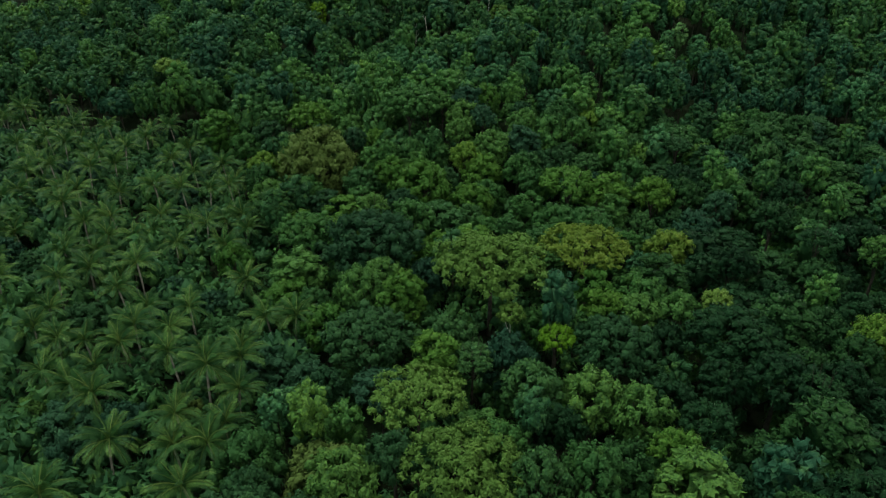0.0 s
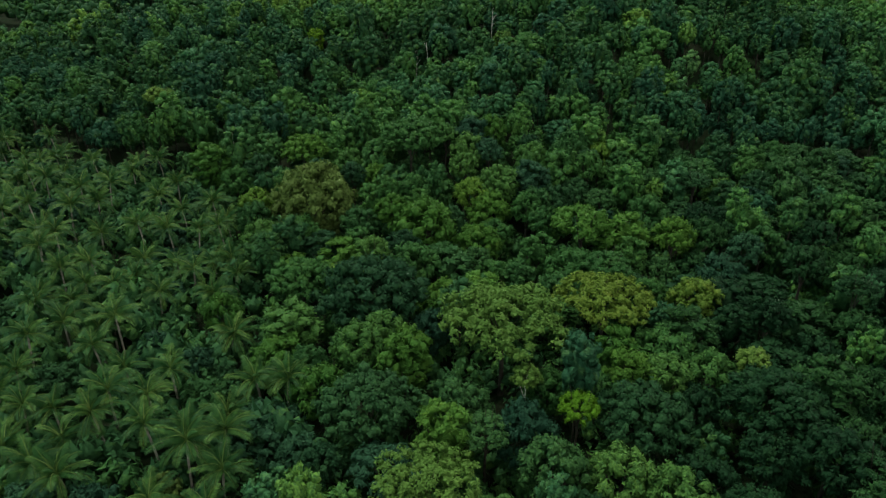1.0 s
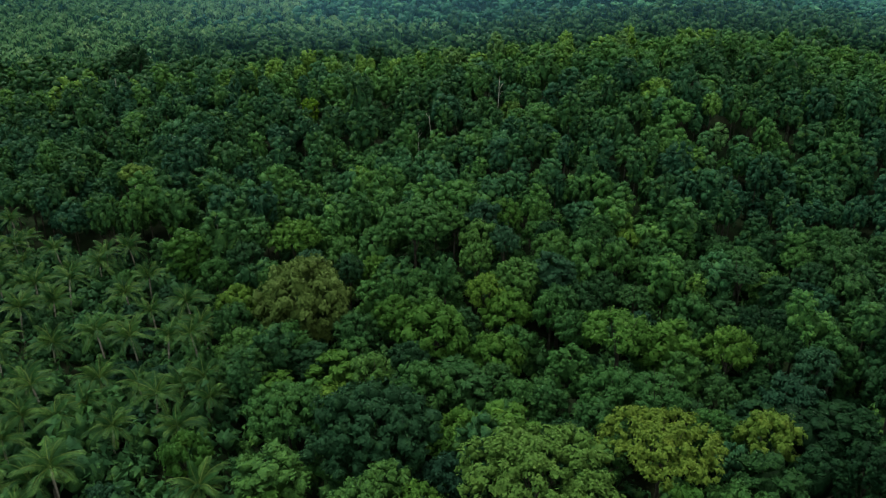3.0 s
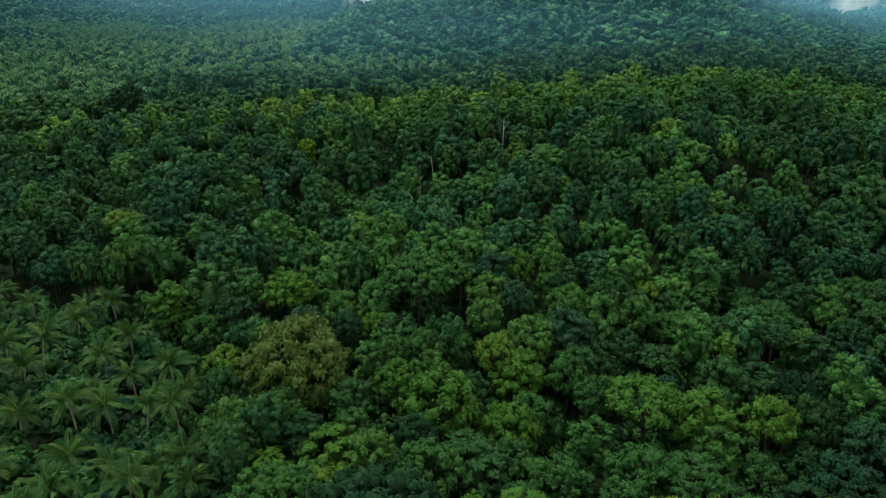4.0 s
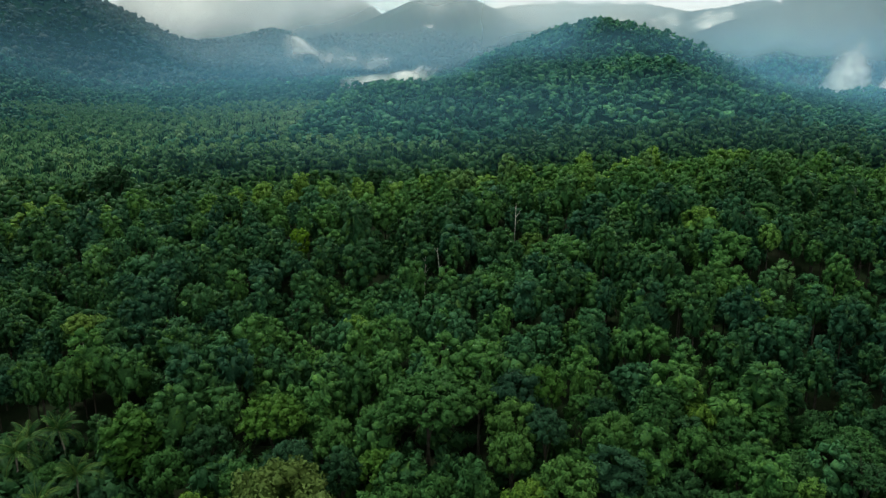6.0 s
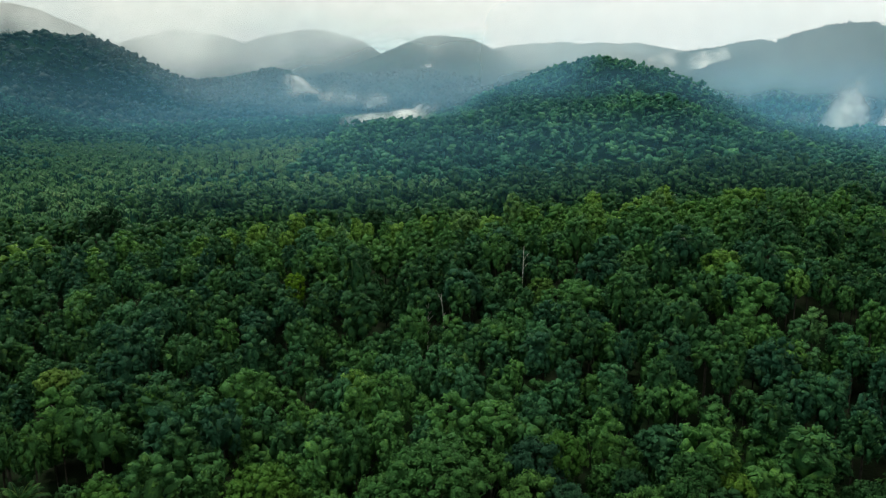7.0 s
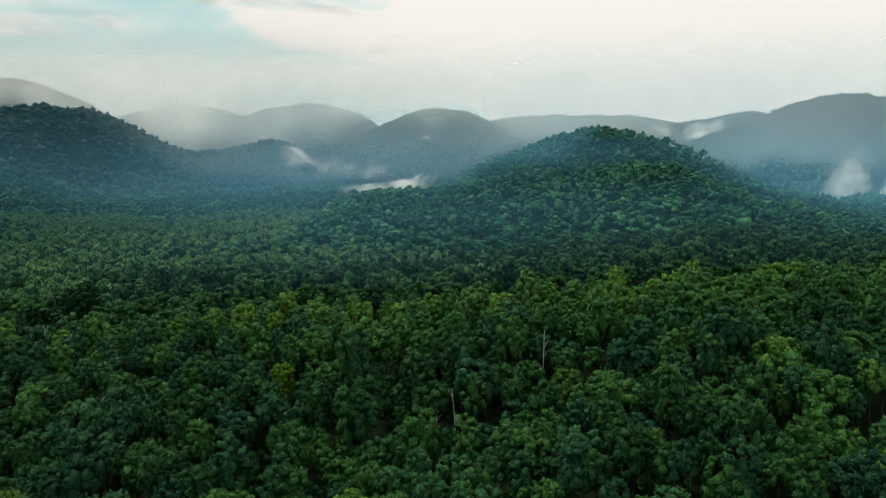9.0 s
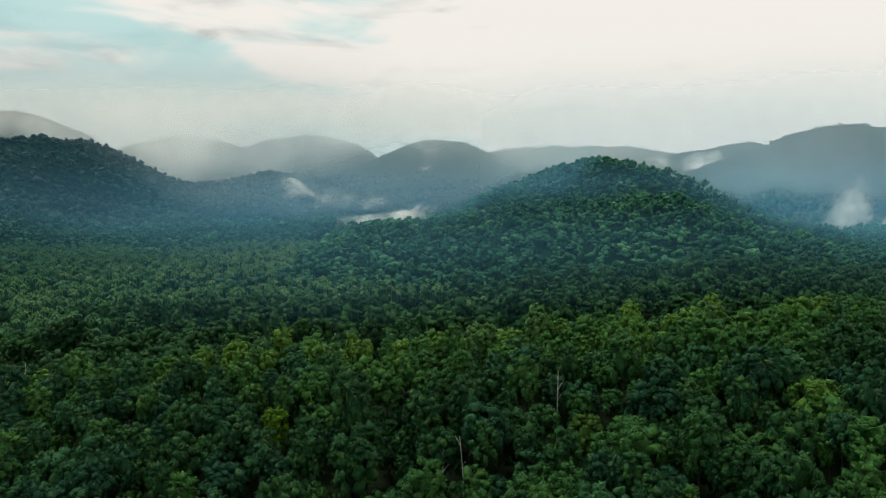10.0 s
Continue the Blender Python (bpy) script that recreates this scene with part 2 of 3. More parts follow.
crest(3300, 0.0, 520, 300, [(-2240, 532), (-1875, 579), (-1775, 588), (-1660, 548), (-1455, 449), (-1315, 338), (-1150, 180)])
crest(3500, 0.0, 460, 300, [(-1120, 200), (-995, 324), (-895, 393), (-750, 454), (-510, 471), (-300, 421), (-135, 317), (0, 200)])
crest(3700, 0.0, 460, 300, [(-1900, 240), (-1700, 345), (-1475, 464), (-1210, 513), (-985, 477), (-800, 337), (-650, 220)])
crest(4200, 0.0, 500, 300, [(200, 300), (365, 461), (755, 507), (1315, 473), (1590, 418), (1900, 300)])


def valley(x, y):
    """The floor of the valley, which climbs gently away from the near ridge and lies lower to the east."""
    climb = np.interp(y, [340, 475, 600, 720, 900, 1100, 2600, 5000], [0, 9, 18, 26, 32, 37, 70, 110])
    east = np.clip((x - 120) / 330, 0, 1)
    return climb * (1 - 0.75 * east * east * (3 - 2 * east))


def ground(x, y):
    x, y = np.asarray(x, float), np.asarray(y, float)
    z = valley(x, y)
    for cx, cy, h, sx, front, rear in LOW_HILLS:
        z = z + h * np.exp(-(((x - cx) / sx) ** 2) - ((y - cy) / np.where(y < cy, front, rear)) ** 2)
    soft, top = 7.0, 0 * x
    sway = 0.55 * fractal(x, 0.55 * y, 300, 3)
    total = np.ones(np.shape(x))
    for cy, slant, front, rear, xs, zs in CRESTS:
        w = 0.009 * cy
        line = sum(np.interp(x + k * w, xs, zs) for k in (-1, -0.5, 0, 0.5, 1)) / 5
        d = y - (cy + slant * x)
        q = np.where(d < 0, -d / front, d / rear)
        q = q + sway * np.clip(2 * q, 0, 1)
        fall = np.exp(-np.abs(q) ** 1.8)
        over = np.clip(line - z, 0, None) * fall
        total = total + np.expm1(over / soft)
        top = np.maximum(top, fall * (line > z))
    hill = soft * np.log(total)
    z = z + hill
    relief = np.clip((y - 560) / 300, 0, 1) * np.clip(hill / 60, 0, 1) * (1.05 - top**3)
    z = z + relief * (46 * ridged(x, 0.7 * y, 240) + 18 * ridged(x + 400, y, 110, 2))
    z = z + np.clip((y - 700) / 400, 0, 1) * np.clip(hill / 80, 0, 1) * 5 * fractal(x, y, 90, 3)
    z = z + np.clip((y - 2500) / 500, 0, 1) * 34 * fractal(x, y, 420, 4)
    return z + 2.2 * fractal(x, y, 45, 2)


def height(x, y):
    return float(ground(x, y))


def part(name, me, parent, label="", m=None):
    ob = new(name, me)
    ob.parent = parent
    if m is not None:
        ob.matrix_basis = m
    return tagged(ob, label)


def build_ground():
    """One sheet to the horizon; past the near woods its surface is the far woods' roof."""
    ys = np.concatenate([np.linspace(-700, 0, 12, endpoint=False), np.linspace(0, 430, 90, endpoint=False), 430 * (4850 / 430) ** np.linspace(0, 1, 260)])
    s = np.linspace(-1, 1, 300)
    half = np.maximum(450, 0.78 * ys + 330)
    X, Y = s[None, :] * half[:, None], np.repeat(ys[:, None], len(s), 1)
    Z = ground(X, Y)
    roof = np.clip((Y - 2480) / 200, 0, 1)
    Z = Z + roof * (2.0 + 7.0 * crowns_over(X, Y, 14.0) * (0.7 + TABLE[(X // 14).astype(int) & 255, (Y // 14).astype(int) & 255] * 0.6))
    n, m = X.shape
    idx = np.arange(n * m).reshape(n, m)
    quads = np.stack([idx[:-1, :-1], idx[:-1, 1:], idx[1:, 1:], idx[1:, :-1]], -1)
    near = ys[:-1] < 480
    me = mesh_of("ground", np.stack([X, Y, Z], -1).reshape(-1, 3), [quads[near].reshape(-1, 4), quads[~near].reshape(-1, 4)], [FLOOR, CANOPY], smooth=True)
    tagged(new("ground", me), "dark forest floor rising into wooded hills and mountains", "ground", kind="structure")


build_ground()

# ---- plants: shapes ----


def unit(v):
    return v / np.maximum(np.linalg.norm(v, axis=-1, keepdims=True), 1e-6)


GOLD = 1.618
ICO_V = unit(np.array([(-1, GOLD, 0), (1, GOLD, 0), (-1, -GOLD, 0), (1, -GOLD, 0), (0, -1, GOLD), (0, 1, GOLD), (0, -1, -GOLD), (0, 1, -GOLD), (GOLD, 0, -1), (GOLD, 0, 1), (-GOLD, 0, -1), (-GOLD, 0, 1)]))
ICO_F = np.array([(0, 11, 5), (0, 5, 1), (0, 1, 7), (0, 7, 10), (0, 10, 11), (1, 5, 9), (5, 11, 4), (11, 10, 2), (10, 7, 6), (7, 1, 8), (3, 9, 4), (3, 4, 2), (3, 2, 6), (3, 6, 8), (3, 8, 9), (4, 9, 5), (2, 4, 11), (6, 2, 10), (8, 6, 7), (9, 8, 1)])
OCT_V = np.array([(1, 0, 0), (0, 1, 0), (-1, 0, 0), (0, -1, 0), (0, 0, 1), (0, 0, -1)], float)
OCT_F = np.array([(0, 1, 4), (1, 2, 4), (2, 3, 4), (3, 0, 4), (1, 0, 5), (2, 1, 5), (3, 2, 5), (0, 3, 5)])


def kites(base, tip, side, bend):
    """Leaves as four-cornered blades folded along the middle."""
    n = len(base)
    mid = base + 0.45 * (tip - base)
    v = np.stack([base, mid + side - bend, tip, mid - side - bend], 1).reshape(-1, 3)
    return v, np.arange(4 * n).reshape(n, 4)


def blades(base, tip, side):
    """Small three-cornered leaves."""
    n = len(base)
    return np.stack([base + side, tip, base - side], 1).reshape(-1, 3), np.arange(3 * n).reshape(n, 3)


def lump_mass(c, axes, rng, rough=0.30, stir=0.26):
    """Crumpled, leafy lumps round centres c; faces buried in a neighbouring lump are left out."""
    n, k = len(c), len(ICO_V)
    skin = ICO_V[None] * rng.uniform(1 - rough, 1 + rough, (n, k, 1)) + rng.normal(size=(n, k, 3)) * stir
    v = (c[:, None] + skin * axes[:, None, :]).reshape(-1, 3)
    f = (ICO_F[None] + k * np.arange(n)[:, None, None]).reshape(-1, 3)
    m = v[f].mean(1)
    own = np.repeat(np.arange(n), len(ICO_F))
    d = (((m[:, None] - c[None]) / (0.80 * axes[None])) ** 2).sum(-1)
    d[np.arange(len(m)), own] = 9
    return v, f[d.min(1) > 1.0]


def clump_shape(seed, R, H, lobes, leaves, leaf, size, bottom=-0.85, drape=0.7, loose=(0.82, 1.14), heart=True, core=0.84):
    """A vine-hung forest crown: lumps of foliage over a dome, longer where they hang down its sides, with small leaves standing off them."""
    rng = np.random.default_rng(seed)
    k = np.arange(lobes) + rng.uniform(-0.4, 0.4, lobes)
    u = np.clip(bottom + (0.98 - bottom) * (k + 0.5) / lobes, -0.95, 0.98)
    a = k * 2.39996 + rng.uniform(-0.5, 0.5, lobes)
    ring = 0.78 * np.sqrt(1 - np.abs(u) ** 2.6) * rng.uniform(*loose, lobes)
    c = np.stack([R * ring * np.cos(a), R * ring * np.sin(a), H * (0.5 + 0.42 * u * rng.uniform(0.85, 1.12, lobes))], -1)
    r = size * rng.uniform(0.62, 1.35, lobes)
    axes = r[:, None] * np.stack([np.ones(lobes), np.ones(lobes), 0.82 + drape * np.clip(0.45 - u, 0, 1)], -1)
    if heart:
        c, axes = np.concatenate([c, [[0, 0, 0.46 * H]]]), np.concatenate([axes, [[0.5 * R, 0.5 * R, 0.36 * H]]])
    cv, cf = lump_mass(c, axes * core, rng)
    i = rng.integers(0, lobes, leaves)
    d = unit(rng.normal(size=(leaves, 3)) + 0.9 * unit(c[i] - np.array([0, 0, 0.4 * H])) + np.array([0, 0, 0.3]))
    p = c[i] + d * axes[i] * rng.uniform(0.82, 1.2, (leaves, 1))
    n = unit(d + 0.5 * rng.normal(size=d.shape))
    t = unit(np.cross(n, rng.normal(size=d.shape)) + 0.5 * d - np.array([0, 0, 0.5]))
    L = leaf * rng.uniform(0.6, 1.4, (leaves, 1))
    lv, lf = blades(p - 0.4 * L * t, p + 0.6 * L * t, 0.3 * L * unit(np.cross(n, t)))
    return lv, lf, cv, cf


def crown_shape(seed, R, H, lobes, per, leaf, droop=0.35, top=1.0, bottom=-0.35, core=0.72, lobe=0.36, small=False, full=False, loose=(0.72, 1.18)):
    """A crown of leafy lobes round an ellipsoid: leaf corners, leaf quads, and the triangles of the twig mass inside each lobe."""
    rng = np.random.default_rng(seed)
    k = np.arange(lobes) + rng.uniform(-0.4, 0.4, lobes)
    u = bottom + (top - bottom) * (k + 0.5) / lobes
    u = np.clip(u, -0.95, 0.98)
    a = k * 2.39996 + rng.uniform(-0.5, 0.5, lobes)
    rr = 0.74 * np.sqrt(1 - u**2) * rng.uniform(*loose, lobes)
    c = np.stack([R * rr * np.cos(a), R * rr * np.sin(a), H * (0.5 + 0.40 * u * rng.uniform(0.85, 1.15, lobes))], -1)
    r = lobe * min(R, H) * rng.uniform(0.7, 1.25, lobes)
    centre = np.array([0, 0, H * 0.35])
    ci = np.repeat(np.arange(lobes), per)
    d = unit(rng.normal(size=(len(ci), 3)) + 0.9 * unit(c - centre)[ci] + np.array([0, 0, 0.35]))
    squash = np.array([1, 1, 0.8])
    p = c[ci] + d * squash * (r[ci] * rng.uniform(0.85, 1.3, len(ci)))[:, None]
    n = unit(d + 0.38 * rng.normal(size=d.shape) + np.array([0, 0, 0.35]))
    t = unit(np.cross(n, rng.normal(size=d.shape)) + 0.5 * d - np.array([0, 0, droop]))
    s = unit(np.cross(n, t))
    L = leaf * rng.uniform(0.65, 1.35, len(ci))[:, None]
    if small:
        lv, lf = blades(p - 0.4 * L * t, p + 0.6 * L * t, 0.30 * L * s)
    else:
        lv, lf = kites(p - 0.4 * L * t, p + 0.6 * L * t, 0.27 * L * s, 0.10 * L * n)
    if full:
        cv, cf = lump_mass(c, squash * (r * core)[:, None], rng)
        return lv, lf, cv, cf
    ball, faces = OCT_V, OCT_F
    cv = (c[:, None] + ball[None] * squash * (r * core)[:, None, None] * rng.uniform(0.85, 1.15, (lobes, len(ball), 1))).reshape(-1, 3)
    cf = (faces[None] + len(ball) * np.arange(lobes)[:, None, None]).reshape(-1, 3)
    return lv, lf, cv, cf


def shape_mesh(name, shape, material):
    lv, lf, cv, cf = shape
    return mesh_of(name, np.concatenate([lv, cv]), [lf, cf + len(lv)], [material], smooth=True)


def tube(points, radii, sides=7):
    """A tapered tube through points; returns corners and quads."""
    points = np.asarray(points, float)
    along = unit(np.gradient(points, axis=0))
    ref = np.where(np.abs(along[:, :1]) > 0.8, np.array([[0, 1.0, 0]]), np.array([[1.0, 0, 0]]))
    e1 = unit(np.cross(along, ref))
    e2 = np.cross(along, e1)
    a = np.linspace(0, 2 * np.pi, sides, endpoint=False)
    ring = points[:, None] + np.asarray(radii)[:, None, None] * (np.cos(a)[None, :, None] * e1[:, None] + np.sin(a)[None, :, None] * e2[:, None])
    n = len(points)
    i = np.arange(n * sides).reshape(n, sides)
    j = np.roll(i, -1, 1)
    return ring.reshape(-1, 3), np.stack([i[:-1], j[:-1], j[1:], i[1:]], -1).reshape(-1, 4)


def joined(pieces):
    v, f, off = [], [], 0
    for a, b in pieces:
        v.append(a), f.append(b + off)
        off += len(a)
    return np.concatenate(v), np.concatenate(f)


def trunk_meshes(seed, tall, thick, spread, material, limbs=5):
    """A tapered, slightly bent trunk and the limbs it forks into; tall is where the crown begins."""
    rng = np.random.default_rng(seed)
    bend = rng.uniform(-0.04, 0.04, 2) * tall
    z = np.linspace(-1.0, tall, 6)
    q = (z / tall).clip(0)
    stem = np.stack([bend[0] * q**2, bend[1] * q**2, z], -1)
    trunk = mesh_of("trunk", *tube(stem, thick * (1.25 - 0.65 * q) * (1 + 0.5 * np.exp(-q * 9))), material, smooth=True)
    forks = []
    for k in range(limbs):
        a = 2 * np.pi * (k + rng.uniform(-0.3, 0.3)) / limbs
        start = stem[3] * (1 - 0.15 * k) + stem[5] * 0.15 * k
        end = stem[5] + np.array([np.cos(a) * spread, np.sin(a) * spread, spread * rng.uniform(0.5, 1.1)])
        mid = (start + end) / 2 + np.array([0, 0, -0.12 * spread])
        forks.append(mesh_of("limb", *tube([start, mid, end], [thick * 0.45, thick * 0.3, thick * 0.1], 5), material, smooth=True))
    return trunk, forks


# crown shapes: half-width, height, lobes, leaves a lobe, leaf length
SHAPES = {
    "round": [crown_shape(10 + k, 5.0, 7.0, 84, 18, 0.55, droop=0.7, bottom=-0.55, lobe=0.175, core=0.80, small=True, full=True, loose=(0.6, 1.28)) for k in range(5)],
    "big": [crown_shape(20 + k, 9.5, 11.0, 210, 19, 0.62, droop=0.7, bottom=-0.45, lobe=0.110, core=0.80, small=True, full=True, loose=(0.6, 1.28)) for k in range(3)],
    "column": [clump_shape(30 + k, 3.4, 11.0, 80, 1500, 0.52, 0.68) for k in range(5)],
    "spread": [crown_shape(40 + k, 6.5, 5.0, 90, 18, 0.58, bottom=-0.2, lobe=0.175, core=0.80, small=True, full=True) for k in range(3)],
    "open": [crown_shape(45 + k, 10.0, 8.0, 190, 28, 0.58, lobe=0.110, bottom=-0.25, core=0.66, small=True, full=True, loose=(0.4, 1.38)) for k in range(2)],
    "feather": [crown_shape(50 + k, 8.0, 12.0, 240, 28, 0.58, droop=1.1, bottom=-0.9, lobe=0.12, core=0.72, small=True, full=True, loose=(0.65, 1.22)) for k in range(1)],
}
CROWN_SIZE = {"round": (5.0, 7.0), "big": (9.5, 11.0), "column": (3.4, 11.0), "spread": (6.5, 5.0), "feather": (8.0, 12.0), "open": (10.0, 8.0)}
TRUNKS = [trunk_meshes(60 + k, 9.0, 0.32, 2.6, BARK) for k in range(3)]
CROWNS = {}
chooser = random.Random(11)
PLANTED = []
WORDS = {
    "dark": "dark green broadleaf tree with a dense lumpy crown",
    "deep": "dark green broadleaf tree with a dense crown coloured as if in shade",
    "green": "mid-green broadleaf forest tree with a leafy crown",
    "teal": "blue-green broadleaf tree with a dense low crown",
    "fresh": "fresh light green broadleaf tree with a loose crown",
    "yellow": "yellow-green broadleaf tree with pale young leaves",
    "gold": "yellow-green broadleaf tree with golden young leaf tips",
    "olive": "olive-brown broadleaf tree with a fine feathery crown",
    "lime": "bright lime-green creeper draped over a small tree",
}
GROUPS = {"column": "slender vine-draped forest trees"}


def tree(x, y, wide, top, tint="green", shape="round"):
    """A broadleaf tree whose crown is wide metres across and reaches top metres over its foot."""
    k = chooser.randrange(len(SHAPES[shape]))
    key = (shape, k, tint)
    if key not in CROWNS:
        CROWNS[key] = shape_mesh("crown", SHAPES[shape][k], LEAVES[tint])
    r, h = CROWN_SIZE[shape]
    sx = wide / (2 * r)
    tall = min(top * (0.92 if shape == "feather" else 0.74), h * sx * (chooser.uniform(1.15, 1.45) if shape == "round" else chooser.uniform(0.9, 1.15)))
    foot = new("broadleaf_tree")
    foot.empty_display_size = 1.0
    foot.matrix_basis = pose(x, y, height(x, y) - 0.15, 0, 0, chooser.uniform(0, 360))
    rise = (top - tall * 0.55) / 9.0
    stem, forks = TRUNKS[chooser.randrange(3)]
    trunk = part("trunk", stem, foot, "dark grey-brown bark", Matrix.Diagonal((sx * 1.1, sx * 1.1, rise, 1)))
    for fork in forks:
        part("limb", fork, trunk)
    part("crown", CROWNS[key], foot, "", Matrix.Translation((0, 0, top - tall * 0.93)) @ Matrix.Diagonal((sx, sx, tall / h, 1)))
    PLANTED.append((x, y, wide * (0.62 if wide > 12 else 0.5)))
    return tagged(foot, WORDS[tint], "tree", GROUPS.get(shape, "forest trees"))


# ---- coconut palms ----


def frond_mesh(length, lift, sag, pairs=18):
    """A palm leaf: an arching pale rib with two rows of narrow hanging leaflets."""
    q = np.linspace(0, 1, pairs + 1)
    ang = lift - sag * q**1.3
    step = length / pairs
    x = np.concatenate([[0], np.cumsum(np.cos(ang[:-1]) * step)])
    z = np.concatenate([[0], np.cumsum(np.sin(ang[:-1]) * step)])
    rib = np.stack([x, 0 * x, z], -1)
    rv, rf = tube(rib[::3], np.linspace(0.075, 0.025, len(rib[::3])), 3)
    along = unit(np.gradient(rib, axis=0))
    pieces = []
    for sgn in (-1, 1):
        i = np.arange(1, pairs + 1)
        L = 1.2 * np.sin(np.pi * np.clip(0.14 + 0.80 * i / pairs, 0, 1)) ** 0.7
        out = unit(np.stack([0.75 + 0 * i, sgn * 0.75 + 0 * i, -0.42 - 0.12 * np.sin(7.0 * i)], -1) + 0.35 * along[i])
        base = rib[i]
        side = along[i] * 0.085
        pieces.append(kites(base, base + out * L[:, None], side, 0 * side))
    v, f = joined(pieces)
    return mesh_of("frond", np.concatenate([rv, v]), [rf, f + len(rv)], [PALM_RIB, PALM_LEAF])


FRONDS = [frond_mesh(3.7, 1.35, 1.2), frond_mesh(4.2, 0.85, 1.6), frond_mesh(4.2, 0.40, 1.6), frond_mesh(3.8, -0.05, 1.3)]


def palm_trunk(seed):
    rng = np.random.default_rng(seed)
    z = np.linspace(-0.5, 10.0, 9)
    lean = rng.uniform(-1, 1, 2)
    pts = np.stack([lean[0] * (z / 10) ** 2, lean[1] * (z / 10) ** 2, z], -1)
    return mesh_of("trunk", *tube(pts, 0.17 + 0.10 * np.exp(-z.clip(0) / 1.2), 8), PALM_BARK, smooth=True), lean


PALM_TRUNKS = [palm_trunk(k) for k in range(4)]


def palm(x, y, tall, size=1.0):
    foot = new("coconut_palm")
    foot.matrix_basis = pose(x, y, height(x, y) - 0.1, 0, 0, chooser.uniform(0, 360))
    me, lean = PALM_TRUNKS[chooser.randrange(4)]
    part("trunk", me, foot, "slim grey ringed palm trunk", Matrix.Diagonal((1, 1, tall / 10, 1)))
    n = chooser.choice((18, 19, 20, 21, 22))
    for i in range(n):
        q = (i + chooser.uniform(-0.3, 0.3)) / n
        kind = 0 if q < 0.22 else 1 if q < 0.55 else 2 if q < 0.82 else 3
        s = size * chooser.uniform(0.88, 1.12)
        m = Matrix.Translation((lean[0], lean[1], tall)) @ pose(0, 0, 0, chooser.uniform(-14, 14), chooser.uniform(-10, 10), i * 137.5 + chooser.uniform(-14, 14)) @ Matrix.Scale(s, 4)
        part("frond", FRONDS[kind], foot, "", m)
    PLANTED.append((x, y, 2.6 * size))
    return tagged(foot, "coconut palm with arching yellow-green fronds among the trees", "palm tree", "coconut palms")


# ---- the trees that stand out ----
tree(-30.7, 162.0, 21.5, 19.5, "olive", "feather")
tree(-14.3, 121.0, 21.0, 17.0, "dark", "big")
tree(-27.5, 127.0, 14.0, 14.5, "green", "big")
tree(8.5, 106.5, 21.0, 19.0, "yellow", "open")
tree(26.0, 112.5, 17.0, 18.5, "gold", "open")
tree(43.4, 118.5, 9.5, 15.0, "gold")
tree(46.4, 100.0, 6.0, 14.0, "yellow")
tree(33.5, 104.0, 11.0, 14.0, "green")
tree(-3.4, 73.2, 13.5, 16.0, "yellow", "open")
tree(2.5, 61.5, 15.0, 15.5, "yellow", "open")
tree(17.4, 87.5, 6.8, 14.5, "lime", "spread")
tree(-11.9, 90.5, 15.5, 15.0, "dark", "big")
tree(0.5, 92.0, 11.0, 12.5, "dark")
tree(12.5, 78.0, 10.0, 14.5, "dark")
tree(26.0, 87.0, 13.5, 16.0, "dark", "big")
tree(21.3, 77.0, 10.0, 14.5, "green")
tree(45.7, 90.0, 16.0, 15.5, "deep", "big")
tree(29.6, 65.5, 7.0, 14.0, "fresh")
tree(-25.0, 67.3, 9.0, 11.5, "green")
tree(-15.9, 66.5, 11.0, 9.5, "olive")
tree(-18.5, 78.0, 5.5, 7.5, "fresh", "spread")
tree(-37.8, 79.0, 5.5, 8.0, "olive")
tree(28.1, 145.0, 14.5, 16.5, "fresh", "spread")
tree(-4.5, 150.0, 15.0, 16.0, "fresh")
tree(-41.0, 119.5, 7.5, 11.5, "fresh")
tree(-27.6, 106.0, 11.0, 11.0, "fresh")
tree(-53.3, 76.5, 9.5, 9.0, "teal")
tree(-27.0, 90.5, 11.5, 9.0, "teal")
tree(-31.8, 76.5, 5.5, 8.0, "teal")
tree(-46.0, 76.0, 8.0, 8.5, "teal")
tree(-21.0, 85.0, 8.0, 9.0, "teal")
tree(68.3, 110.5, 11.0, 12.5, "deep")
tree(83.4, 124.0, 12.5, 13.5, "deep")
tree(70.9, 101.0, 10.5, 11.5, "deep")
tree(-88.0, 228.5, 11.0, 17.0, "yellow", "spread")
tree(-9.0, 181.0, 17.0, 19.0, "green", "big")
tree(-37.0, 187.0, 13.0, 18.0, "fresh", "big")
tree(-47.5, 278.0, 6.0, 17.0, "lime", "column")
tree(20.0, 262.0, 7.5, 15.0, "yellow", "column")
tree(-28.4, 331.0, 9.0, 21.0, "dark", "column")
tree(-163.0, 421.0, 11.0, 27.0, "dark", "column")
tree(-172.0, 425.0, 9.0, 23.0, "dark", "column")


